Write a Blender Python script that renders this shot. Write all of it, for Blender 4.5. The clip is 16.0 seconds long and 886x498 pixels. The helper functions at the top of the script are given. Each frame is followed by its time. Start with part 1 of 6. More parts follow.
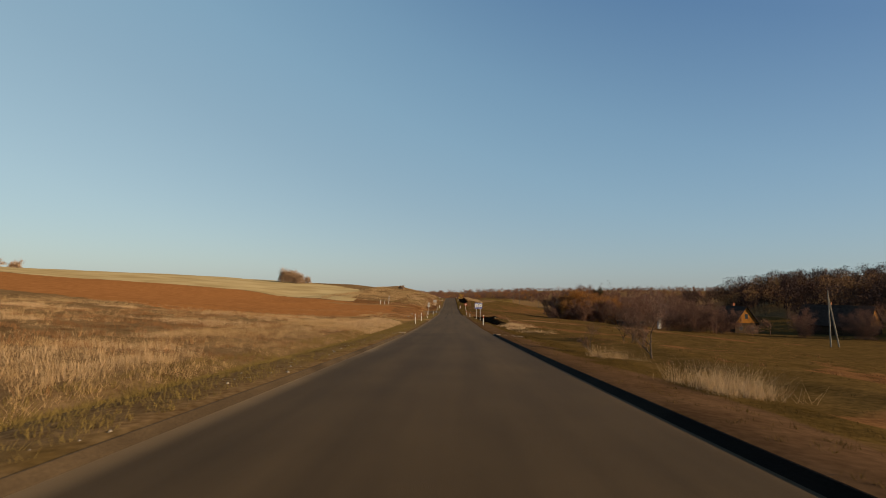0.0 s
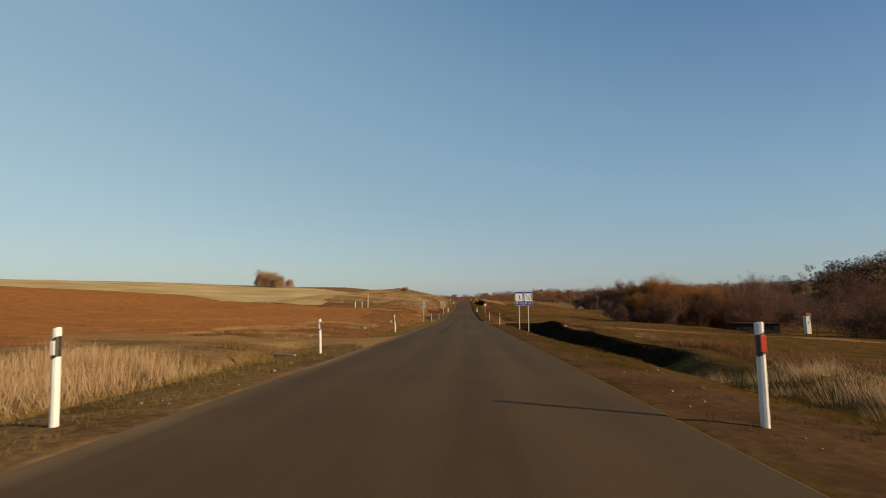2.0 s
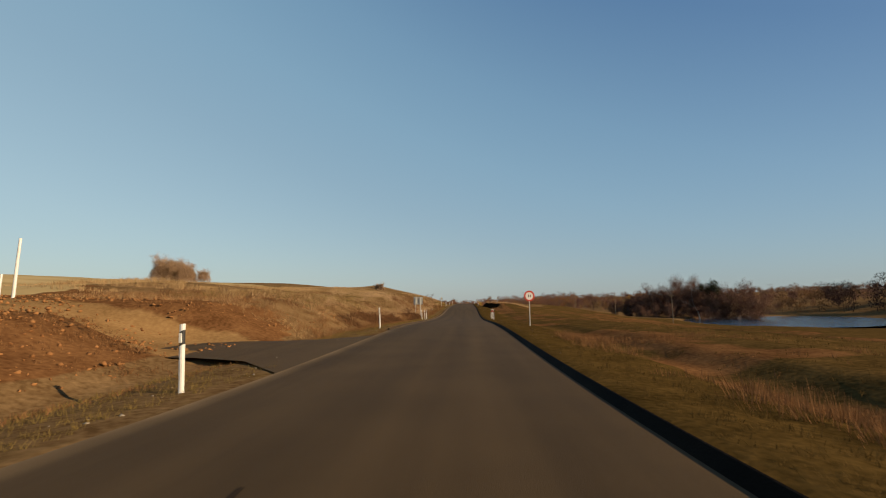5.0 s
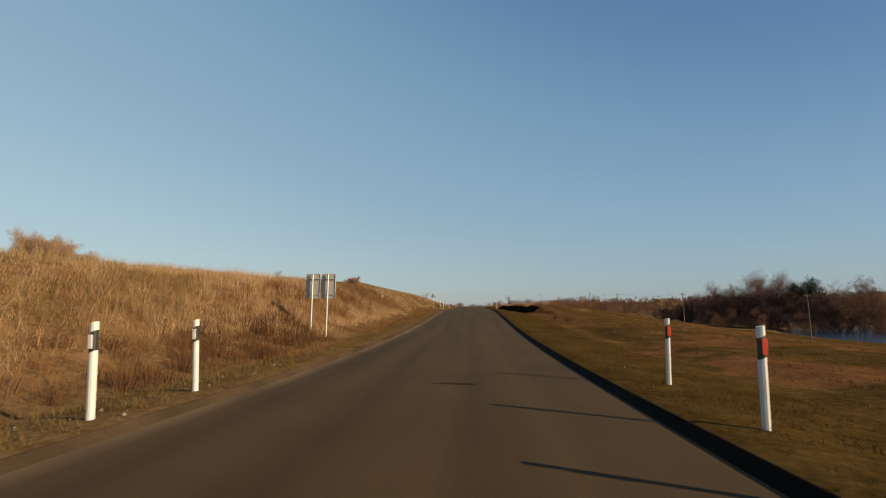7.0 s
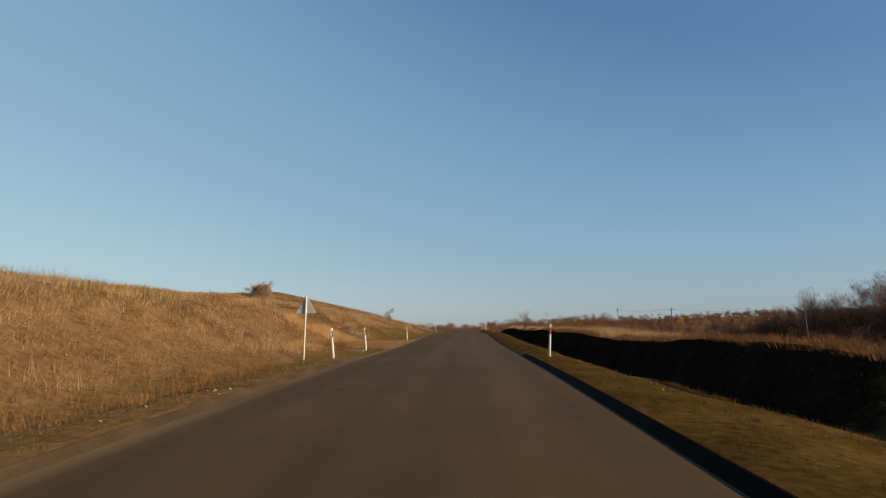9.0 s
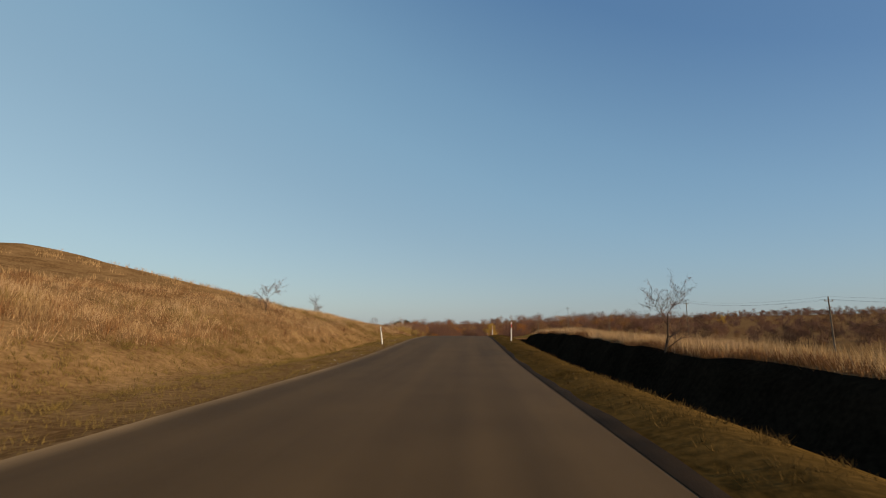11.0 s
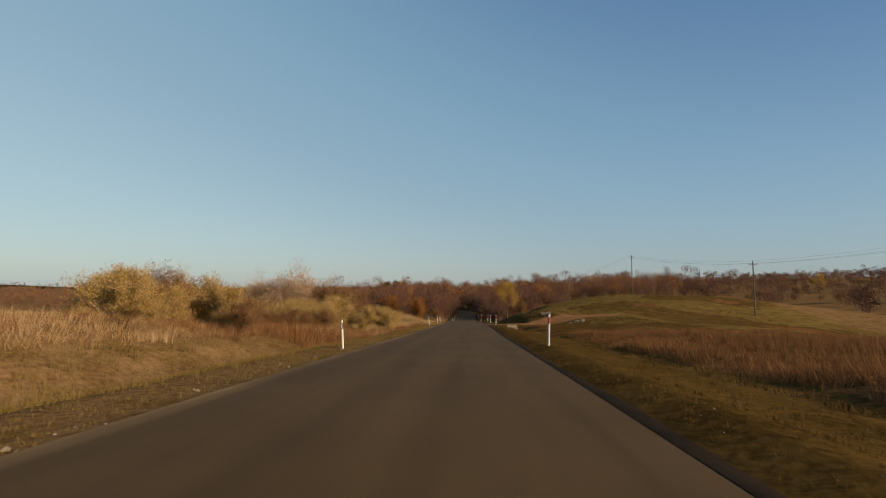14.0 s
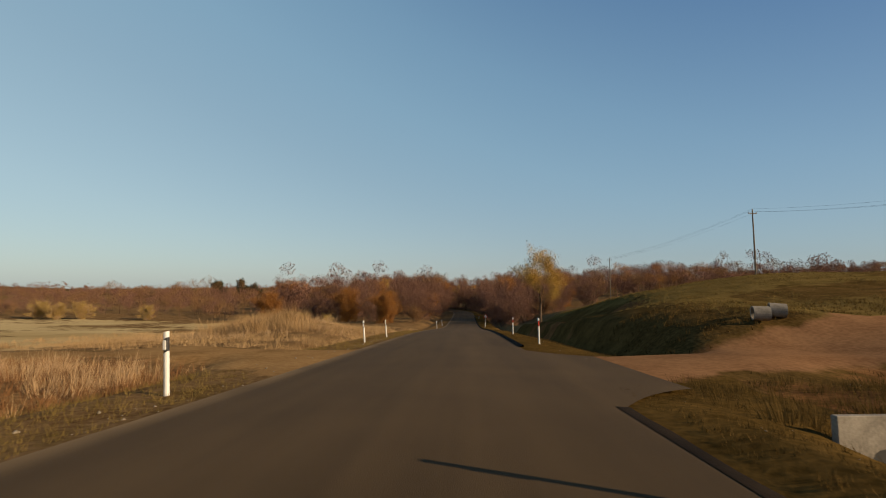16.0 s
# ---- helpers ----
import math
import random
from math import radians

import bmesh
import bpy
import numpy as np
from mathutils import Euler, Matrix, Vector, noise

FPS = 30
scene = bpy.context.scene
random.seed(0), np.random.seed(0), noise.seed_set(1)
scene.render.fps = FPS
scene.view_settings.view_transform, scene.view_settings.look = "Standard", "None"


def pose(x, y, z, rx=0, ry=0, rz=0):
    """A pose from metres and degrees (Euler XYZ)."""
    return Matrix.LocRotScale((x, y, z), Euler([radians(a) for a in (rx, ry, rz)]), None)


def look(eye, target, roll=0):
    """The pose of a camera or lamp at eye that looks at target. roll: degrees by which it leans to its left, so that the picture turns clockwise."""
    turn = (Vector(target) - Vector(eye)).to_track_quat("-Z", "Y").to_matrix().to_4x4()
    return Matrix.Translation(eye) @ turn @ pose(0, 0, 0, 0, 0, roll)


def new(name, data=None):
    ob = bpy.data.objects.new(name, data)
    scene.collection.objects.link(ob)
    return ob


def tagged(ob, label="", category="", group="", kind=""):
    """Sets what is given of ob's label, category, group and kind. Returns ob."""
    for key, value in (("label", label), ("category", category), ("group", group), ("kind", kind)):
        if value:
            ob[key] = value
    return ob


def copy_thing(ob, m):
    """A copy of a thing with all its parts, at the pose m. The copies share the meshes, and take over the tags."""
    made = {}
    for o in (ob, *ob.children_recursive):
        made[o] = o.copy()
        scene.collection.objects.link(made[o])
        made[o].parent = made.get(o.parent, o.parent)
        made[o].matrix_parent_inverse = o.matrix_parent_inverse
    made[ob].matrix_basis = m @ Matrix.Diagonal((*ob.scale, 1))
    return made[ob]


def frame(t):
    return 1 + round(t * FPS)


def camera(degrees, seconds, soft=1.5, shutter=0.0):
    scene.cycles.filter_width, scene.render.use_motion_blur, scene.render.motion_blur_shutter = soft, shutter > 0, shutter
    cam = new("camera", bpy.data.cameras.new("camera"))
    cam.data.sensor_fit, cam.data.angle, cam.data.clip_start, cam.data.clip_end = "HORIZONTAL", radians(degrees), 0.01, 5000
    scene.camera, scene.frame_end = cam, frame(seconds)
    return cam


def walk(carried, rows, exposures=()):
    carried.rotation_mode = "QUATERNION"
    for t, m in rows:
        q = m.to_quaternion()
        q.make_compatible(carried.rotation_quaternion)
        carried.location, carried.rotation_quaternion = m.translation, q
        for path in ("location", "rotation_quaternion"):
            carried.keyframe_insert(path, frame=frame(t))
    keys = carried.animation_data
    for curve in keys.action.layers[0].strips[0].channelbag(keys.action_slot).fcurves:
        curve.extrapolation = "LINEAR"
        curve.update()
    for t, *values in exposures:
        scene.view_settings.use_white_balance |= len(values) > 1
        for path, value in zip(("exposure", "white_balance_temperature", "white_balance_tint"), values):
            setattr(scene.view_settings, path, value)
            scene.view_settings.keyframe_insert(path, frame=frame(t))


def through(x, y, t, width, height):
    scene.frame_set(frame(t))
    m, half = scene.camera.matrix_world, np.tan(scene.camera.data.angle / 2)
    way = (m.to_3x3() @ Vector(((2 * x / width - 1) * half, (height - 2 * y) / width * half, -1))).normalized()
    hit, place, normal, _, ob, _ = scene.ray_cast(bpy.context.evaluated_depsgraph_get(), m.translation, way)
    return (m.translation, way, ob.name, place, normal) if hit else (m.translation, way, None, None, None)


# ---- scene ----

# seconds, eye x y z, pitch up, yaw to the left, roll
PATH = [
    (0.0, 0.06, -1.68, 1.47, 5.54, 1.16, 1.25),
    (0.5, 0.28, 11.31, 0.81, 5.83, 1.47, 0.77),
    (1.0, 0.49, 24.28, 0.21, 6.14, 1.77, 0.29),
    (1.5, 0.65, 37.22, -0.29, 6.17, 2.45, -0.23),
    (2.0, 0.68, 50.11, -0.81, 6.28, 2.84, -0.46),
    (2.5, 0.69, 62.93, -1.18, 6.60, 2.80, -0.46),
    (3.0, 0.71, 75.71, -1.56, 6.80, 2.75, -0.45),
    (3.5, 0.79, 88.43, -1.86, 6.46, 2.49, -0.67),
    (4.0, 0.87, 101.11, -2.23, 6.20, 2.17, -0.58),
    (4.2, 0.84, 106.18, -2.37, 6.15, 2.33, -0.54),
    (5.2, 0.66, 131.47, -2.95, 7.32, 3.12, -0.30),
    (6.3, 0.46, 159.37, -2.76, 7.20, 4.00, -0.04),
    (6.5, 0.39, 164.47, -2.83, 7.55, 3.89, 0.02),
    (7.0, 0.23, 177.26, -3.08, 7.74, 3.93, 0.21),
    (7.5, 0.20, 190.09, -3.08, 8.91, 3.47, 0.18),
    (8.0, 0.24, 202.93, -2.81, 9.94, 2.29, -0.22),
    (8.5, 0.41, 215.74, -2.35, 10.56, 2.45, -0.51),
    (9.0, 0.45, 228.49, -1.79, 10.18, 2.92, -0.43),
    (9.5, 0.57, 241.16, -1.52, 9.16, 2.70, -0.25),
    (9.7, 0.62, 246.21, -1.47, 9.28, 2.54, 0.17),
    (10.2, 0.68, 258.83, -1.32, 9.90, 2.79, 0.20),
    (11.0, 0.79, 279.08, -0.81, 9.69, 3.20, 0.26),
    (11.8, 0.89, 299.51, -0.72, 10.41, 3.60, 0.31),
    (12.0, 0.88, 304.65, -0.59, 10.26, 3.79, 0.47),
    (12.3, 0.81, 312.38, -0.41, 9.38, 4.04, 0.42),
    (12.5, 0.83, 317.55, -0.38, 9.02, 3.93, 0.41),
    (13.0, 0.74, 330.53, -0.45, 7.21, 3.83, 0.37),
    (13.5, 0.65, 343.58, -0.90, 5.70, 3.54, 0.40),
    (14.0, 0.69, 356.70, -1.50, 5.10, 3.25, 0.50),
    (14.5, 0.82, 369.86, -2.19, 5.76, 3.45, 0.52),
    (15.0, 0.85, 383.06, -2.89, 5.12, 3.17, 0.31),
    (15.5, 0.90, 396.28, -3.56, 4.84, 3.08, 0.43),
    (16.0, 0.86, 409.52, -4.29, 5.27, 2.88, 0.32),
]


def aim(x, y, z, pitch, yaw, roll):
    p, a = radians(pitch), radians(yaw)
    way = Vector((-math.sin(a) * math.cos(p), math.cos(a) * math.cos(p), math.sin(p)))
    return look((x, y, z), Vector((x, y, z)) + 10 * way, roll)


cam = camera(88.0, 16.0, soft=1.0, shutter=0.03)
walk(cam, [(row[0], aim(*row[1:])) for row in PATH], exposures=[(0.0, 0.75, 7050, 10), (6.5, 0.75, 6950, 10), (8.5, 0.75, 6600, 10), (9.5, 0.75, 6650, 10), (12.5, 0.75, 6950, 10), (16.0, 0.75, 7050, 10)])

# ---- light ----
SUN = Vector((0.937 * math.cos(radians(19.3)), -0.350 * math.cos(radians(19.3)), math.sin(radians(19.3)))).normalized()
world = bpy.data.worlds.new("world")
scene.world = world
world.use_nodes = True
wn = world.node_tree
sky = wn.nodes.new("ShaderNodeTexSky")
sky.sky_type = "NISHITA"
sky.sun_disc = False
sky.sun_elevation = radians(19.3)
sky.sun_rotation = radians(110.5)
sky.air_density, sky.dust_density, sky.ozone_density = 1.0, 1.15, 2.0
wn.nodes["Background"].inputs[1].default_value = 0.09
# clear air deepens overhead and on the right; pale haze lies low and away to the left
co = wn.nodes.new("ShaderNodeTexCoord")
dirs = wn.nodes.new("ShaderNodeSeparateXYZ")
wn.links.new(co.outputs["Generated"], dirs.inputs[0])


def world_calc(op, a, b, c=0.0):
    n = wn.nodes.new("ShaderNodeMath")
    n.operation = op
    for k, v in enumerate((a, b, c)):
        if isinstance(v, float):
            n.inputs[k].default_value = v
        else:
            wn.links.new(v, n.inputs[k])
    return n.outputs[0]


def world_ramp(fac, stops):
    n = wn.nodes.new("ShaderNodeValToRGB")
    e = n.color_ramp.elements
    while len(e) < len(stops):
        e.new(0.5)
    for k, (at, colour) in enumerate(stops):
        e[k].position, e[k].color = at, (*colour, 1)
    wn.links.new(fac, n.inputs[0])
    return n.outputs[0]


def world_mix(fac, a, b, kind="MIX"):
    n = wn.nodes.new("ShaderNodeMix")
    n.data_type, n.blend_type = "RGBA", kind
    for key, v in (("Factor", fac), ("A", a), ("B", b)):
        if isinstance(v, (float, tuple)):
            n.inputs[key].default_value = v
        else:
            wn.links.new(v, n.inputs[key])
    return n.outputs["Result"]


lower = world_calc("MULTIPLY_ADD", dirs.outputs["X"], -0.2667, world_calc("MULTIPLY_ADD", dirs.outputs["Z"], -0.6667, 0.7333))
air = world_ramp(lower, [(0.0, (0.060, 0.140, 0.315)), (0.28, (0.086, 0.210, 0.415)), (0.42, (0.172, 0.343, 0.525)), (0.52, (0.220, 0.403, 0.565)), (0.63, (0.256, 0.424, 0.556)), (0.80, (0.330, 0.498, 0.592))])
low_air = world_ramp(world_calc("MULTIPLY_ADD", dirs.outputs["X"], 0.5, 0.5), [(0.1, (0.42, 0.51, 0.54)), (0.5, (0.375, 0.440, 0.485)), (0.9, (0.245, 0.310, 0.370))])
near_rim = world_calc("POWER", world_calc("SUBTRACT", 1.0, world_calc("ABSOLUTE", dirs.outputs["Z"], 0.0)), 9.0)
air = world_mix(near_rim, air, low_air)
air = world_mix(1.0, air, (6.55, 6.55, 6.55, 1), "MULTIPLY")
wn.links.new(world_mix(0.25, air, sky.outputs[0]), wn.nodes["Background"].inputs[0])
lamp = bpy.data.lights.new("sun", "SUN")
lamp.energy, lamp.angle, lamp.color = 5.0, radians(0.5), (1.0, 0.77, 0.50)
new("sun", lamp).matrix_world = look(SUN * 100, (0, 0, 0))

# ---- the lie of the land ----
ROAD_Y = np.arange(40) * 18.0 - 10
ROAD_Z = np.array([0.56, -0.35, -1.18, -1.88, -2.40, -2.91, -3.42, -3.96, -4.31, -4.13, -4.28, -4.43, -4.08, -3.35, -2.80, -2.57,
                   -2.10, -2.06, -1.70, -1.77, -2.47, -3.37, -4.37, -5.30, -6.22, -7.15, -8.30, -9.61, -10.64, -11.23, -11.49,
                   -11.49, -11.28, -10.92, -10.44, -9.89, -9.29, -8.68, -8.05, -7.43])
ROAD_X = np.array([-0.02, -0.01, 0.02, 0.01, 0.02, 0.02, -0.05, -0.18, -0.34, -0.46, -0.55, -0.54, -0.48, -0.47, -0.54, -0.58, -0.55,
                   -0.54, -0.52, -0.43, -0.35, -0.29, -0.24, -0.10, -0.04, -0.01, 0.03, 0.09, 0.12, 0.14, 0.14, 0.13, 0.11, 0.10,
                   0.08, 0.06, 0.04, 0.02, 0.0, -0.02])
HALF = 3.12


def curve_of(values):
    """A natural cubic through the road's stations, straight on beyond them."""
    n, h = len(values), 18.0
    a, b = np.eye(n), np.zeros(n)
    for i in range(1, n - 1):
        a[i, i - 1:i + 2] = 1, 4, 1
        b[i] = 6 * (values[i - 1] - 2 * values[i] + values[i + 1]) / h ** 2
    m = np.linalg.solve(a, b)

    def at(y):
        y = np.asarray(y, float)
        yc = np.clip(y, ROAD_Y[0], ROAD_Y[-1])
        i = np.clip(((yc - ROAD_Y[0]) / h).astype(int), 0, n - 2)
        q = (yc - ROAD_Y[i]) / h
        p = 1 - q
        v = p * values[i] + q * values[i + 1] + ((p ** 3 - p) * m[i] + (q ** 3 - q) * m[i + 1]) * h * h / 6
        s = np.where(y < ROAD_Y[0], (values[1] - values[0]) / h, np.where(y > ROAD_Y[-1], 0.02 * (values is ROAD_Z), 0.0))
        return v + s * (y - yc)
    return at


road_z, straight_x = curve_of(ROAD_Z), curve_of(ROAD_X)


def road_x(y):
    """The middle of the road: straight, then bending away behind the far wood."""
    b = np.clip(np.asarray(y, float) - 558, 0, 70)
    return straight_x(y) - b * b / 90 - 1.55 * np.maximum(np.asarray(y, float) - 628, 0)


def smooth(a, b, v):
    q = np.clip((np.asarray(v, float) - a) / (b - a), 0, 1)
    return q * q * (3 - 2 * q)


def rough(x, y, size, seed=0):
    """Smooth value noise, about -1 to 1, with bumps of the given size."""
    x, y = np.asarray(x, float) / size, np.asarray(y, float) / size
    i, j = np.floor(x).astype(np.int64), np.floor(y).astype(np.int64)
    u, v = x - i, y - j
    u, v = u * u * (3 - 2 * u), v * v * (3 - 2 * v)

    def h(a, b):
        k = (a * 374761393 + b * 668265263 + seed * 974634777) & 0x7FFFFFFF
        k = ((k ^ (k >> 13)) * 1274126177) & 0x7FFFFFFF
        return ((k ^ (k >> 16)) & 0xFFFF) / 32767.5 - 1
    return (h(i, j) * (1 - u) + h(i + 1, j) * u) * (1 - v) + (h(i, j + 1) * (1 - u) + h(i + 1, j + 1) * u) * v


# heights of the open country: rows go along the road, columns across
LX = [-900, -450, -260, -160, -100, -60, -30, -12]
LAND_L = [
    (-150.0, 22.0, 18.0, 15.0, 12.0, 10.0, 8.0, 6.0, 5.0),
    (-60.0, 20.0, 15.0, 12.0, 9.0, 7.0, 5.0, 3.5, 2.5),
    (0.0, 20.0, 14.0, 9.0, 6.0, 3.0, 1.5, 0.4, -0.2),
    (60.0, 20.0, 15.0, 9.5, 6.0, 2.3, 0.2, -1.5, -2.2),
    (120.0, 20.0, 16.0, 11.0, 6.5, 1.8, -2.2, -3.8, -3.8),
    (180.0, 20.0, 17.0, 12.1, 6.0, 2.3, -1.0, -3.1, 0.0),
    (240.0, 20.0, 17.0, 10.7, 8.3, 4.5, 2.0, -0.2, 1.3),
    (300.0, 16.0, 14.0, 11.7, 9.9, 6.9, 6.6, 0.3, 1.1),
    (360.0, 8.0, 6.0, 5.0, 3.0, 1.0, 0.7, -2.2, -1.0),
    (402.0, 0.5, -3.0, -5.0, -6.0, -6.2, -6.6, -7.2, -5.6),
    (420.0, 0.0, -5.0, -7.0, -8.0, -7.5, -7.2, -7.2, -6.4),
    (500.0, -2.0, -6.0, -8.5, -10.2, -11.0, -11.5, -11.5, -11.0),
    (600.0, -4.0, -6.5, -8.5, -9.6, -10.0, -10.5, -10.5, -10.5),
    (800.0, -8.0, -8.0, -8.0, -8.0, -7.0, -6.0, -5.0, -4.0),
    (1100.0, -6.0, -6.0, -6.0, -5.0, -4.0, -2.0, 0.0, 2.0),]
RX = [12, 30, 60, 100, 160, 260, 450, 900]
LAND_R = [
    (-150.0, 4.0, 2.0, 0.0, -1.0, 0.0, 8.0, 16.0, 20.0),
    (-60.0, 1.5, 0.0, -2.0, -3.0, -2.0, 4.0, 12.0, 18.0),
    (0.0, -1.8, -3.0, -4.4, -5.2, -4.0, 2.0, 12.0, 18.0),
    (60.0, -3.2, -4.4, -5.8, -6.5, -5.5, 4.0, 11.0, 18.0),
    (120.0, -4.3, -5.2, -7.3, -8.2, -4.0, 8.0, 13.0, 18.0),
    (180.0, -4.4, -6.0, -8.3, -8.6, -3.0, 9.0, 14.0, 18.0),
    (214.0, -4.6, -6.0, -8.4, -8.3, -2.0, 9.5, 14.5, 18.0),
    (240.0, -2.9, -5.6, -8.6, -8.5, -1.0, 10.0, 15.0, 18.0),
    (270.0, -2.4, -3.6, -8.0, -8.8, -2.0, 9.5, 15.0, 18.0),
    (300.0, -3.0, -1.2, -7.2, -9.0, -3.0, 9.0, 15.0, 18.0),
    (360.0, -2.6, -3.8, -7.5, -8.1, -7.8, 6.0, 14.0, 18.0),
    (420.0, -6.2, -5.1, -7.6, -8.0, -7.6, 0.0, 10.0, 18.0),
    (427.0, -5.2, -4.8, -7.0, -7.9, -7.0, 0.3, 9.7, 17.5),
    (434.0, -5.9, -4.8, -6.4, -7.8, -6.4, 0.6, 9.4, 17.0),
    (452.0, -4.8, -0.9, -2.6, -7.6, -5.4, 1.2, 8.8, 16.0),
    (482.0, -9.6, -3.0, -2.6, -7.2, -4.0, 2.0, 8.0, 14.0),
    (540.0, -11.6, -9.8, -5.9, -5.5, -2.0, 4.0, 10.0, 16.0),
    (640.0, -9.5, -7.5, -4.5, -1.5, 3.0, 8.0, 15.0, 20.0),
    (1100.0, 3.0, 4.0, 6.0, 8.0, 11.0, 15.0, 20.0, 24.0),]


def land_sheet():
    xs = np.arange(-900, 901, 6.0)
    ys = np.arange(-150, 1101, 6.0)

    def fill(cols, rows):
        yy = [r[0] for r in rows]
        cut = np.stack([np.interp(ys, yy, [r[k + 1] for r in rows]) for k in range(len(cols))], 1)
        return cut
    both = np.concatenate([fill(LX, LAND_L), fill(RX, LAND_R)], 1)
    sheet = np.stack([np.interp(xs, LX + RX, row) for row in both])
    for _ in range(5):
        p = np.pad(sheet, 1, mode="edge")
        sheet = (p[1:-1, 1:-1] * 2 + p[:-2, 1:-1] + p[2:, 1:-1] + p[1:-1, :-2] + p[1:-1, 2:]) / 6
    return sheet


LAND = land_sheet()


def land(x, y):
    gx, gy = np.clip((np.asarray(x, float) + 900) / 6, 0, 299.999), np.clip((np.asarray(y, float) + 150) / 6, 0, 207.999)
    i, j = gx.astype(int), gy.astype(int)
    u, v = gx - i, gy - j
    return (LAND[j, i] * (1 - u) + LAND[j, i + 1] * u) * (1 - v) + (LAND[j + 1, i] * (1 - u) + LAND[j + 1, i + 1] * u) * v


BANK_Y = [125, 160, 172, 183, 192, 218, 265, 290, 315, 322, 330, 338, 347, 362]
BANK_A = [0.00, 0.20, 0.47, 0.65, 0.56, 0.34, 0.52, 0.56, 1.28, 0.80, 0.67, 0.86, 0.12, 0.00]
BANK_S = [5.6, 7.5, 8.6, 10, 16, 24, 35, 60]
BANK_F = [-0.25, -0.55, -0.05, 0.85, 2.85, 4.28, 6.47, 8.31]
# cut ditch on the right: depth along the road
DITCH_Y = [30, 48, 58, 65, 70, 86, 100, 103, 105, 118, 124, 150, 190, 224, 232, 238, 244, 252, 300, 338, 342.5, 344, 354, 358, 406, 410, 415.6, 417, 426, 430, 445, 470, 500]
DITCH_D = [0.10, 0.14, 0.22, 0.5, 0.85, 1.15, 1.3, 1.2, 0.05, 0.05, 0.4, 0.3, 0.12, 0.12, 0.2, 0.6, 1.15, 1.3, 1.3, 1.35, 1.2, 0.05, 0.05, 0.12, 0.12, 0.85, 0.95, 0.0, 0.0, 0.5, 0.9, 0.9, 0.6]
LIP_H = [0.0, 0.0, 0.0, 0.0, 0.05, 0.2, 0.4, 0.3, 0.0, 0.0, 0.0, 0.0, 0.0, 0.1, 0.3, 0.6, 0.75, 0.5, 0.45, 0.45, 0.3, 0.0, 0.0, 0.1, 0.1, 0.1, 0.1, 0.0, 0.0, 0.3, 1.0, 1.0, 0.3]
# side tracks: which side, where they leave, half width, how far they go, how they bend with distance
TRACKS = [(1, 107.5, 3.1, 60, -0.03), (-1, 72.4, 2.0, 26, 0.0), (-1, 142, 2.6, 45, 0.1), (-1, 261, 4.0, 17, 0.06), (1, 348.9, 3.3, 45, 0.05),
          (1, 422.2, 2.3, 27, 0.34), (-1, 423.9, 2.4, 50, 0.38)]


def track_weight(x, y):
    """How much of a side track lies at a place, 0 to 1."""
    s = x - road_x(y)
    w = np.zeros(np.shape(x))
    for side, y0, half, far, bend in TRACKS:
        d = s * side
        mid = y0 + bend * np.maximum(d - 4, 0)
        wide = half + 0.85 * min(half, 4.2) * np.exp(-np.maximum(d - 3.1, 0) / 2.2)
        w = np.maximum(w, (1 - smooth(wide - 0.9, wide + 0.5, np.abs(y - mid))) * (1 - smooth(far * 0.7, far, d)) * (d > 2.5))
    return w


KERBS = [(1, -40, 32), (1, 118, 247), (1, 429, 540), (-1, -40, 31), (-1, 152, 246)]
LEDGES = [(247, 344), (357, 417)]


def lift(y, side):
    """How far the verge stands above the road's edge."""
    up = np.zeros(np.shape(y))
    for k, y0, y1 in KERBS:
        if k == side:
            up = np.maximum(up, 0.07 * smooth(y0 - 0.5, y0 + 0.5, y) * (1 - smooth(y1 - 0.5, y1 + 0.5, y)))
    if side < 0:
        return up - 0.1 * smooth(256, 270, y)
    for y0, y1 in LEDGES:
        up = np.maximum(up, 0.17 * smooth(y0 - 0.5, y0 + 4, y) * (1 - smooth(y1 - 3, y1 + 0.5, y)))
    return up


def in_ledge(y):
    return ((y > 248) & (y < 344)) | ((y > 358) & (y < 417))


LAKE_Z = -8.6


def lake_round(x, y):
    """1 on the lake's shore, less inside."""
    dx, dy = x - 132, y - 304
    return np.hypot((dx * 0.61 + dy * 0.79) / 76, (dx * 0.79 - dy * 0.61) / 44)


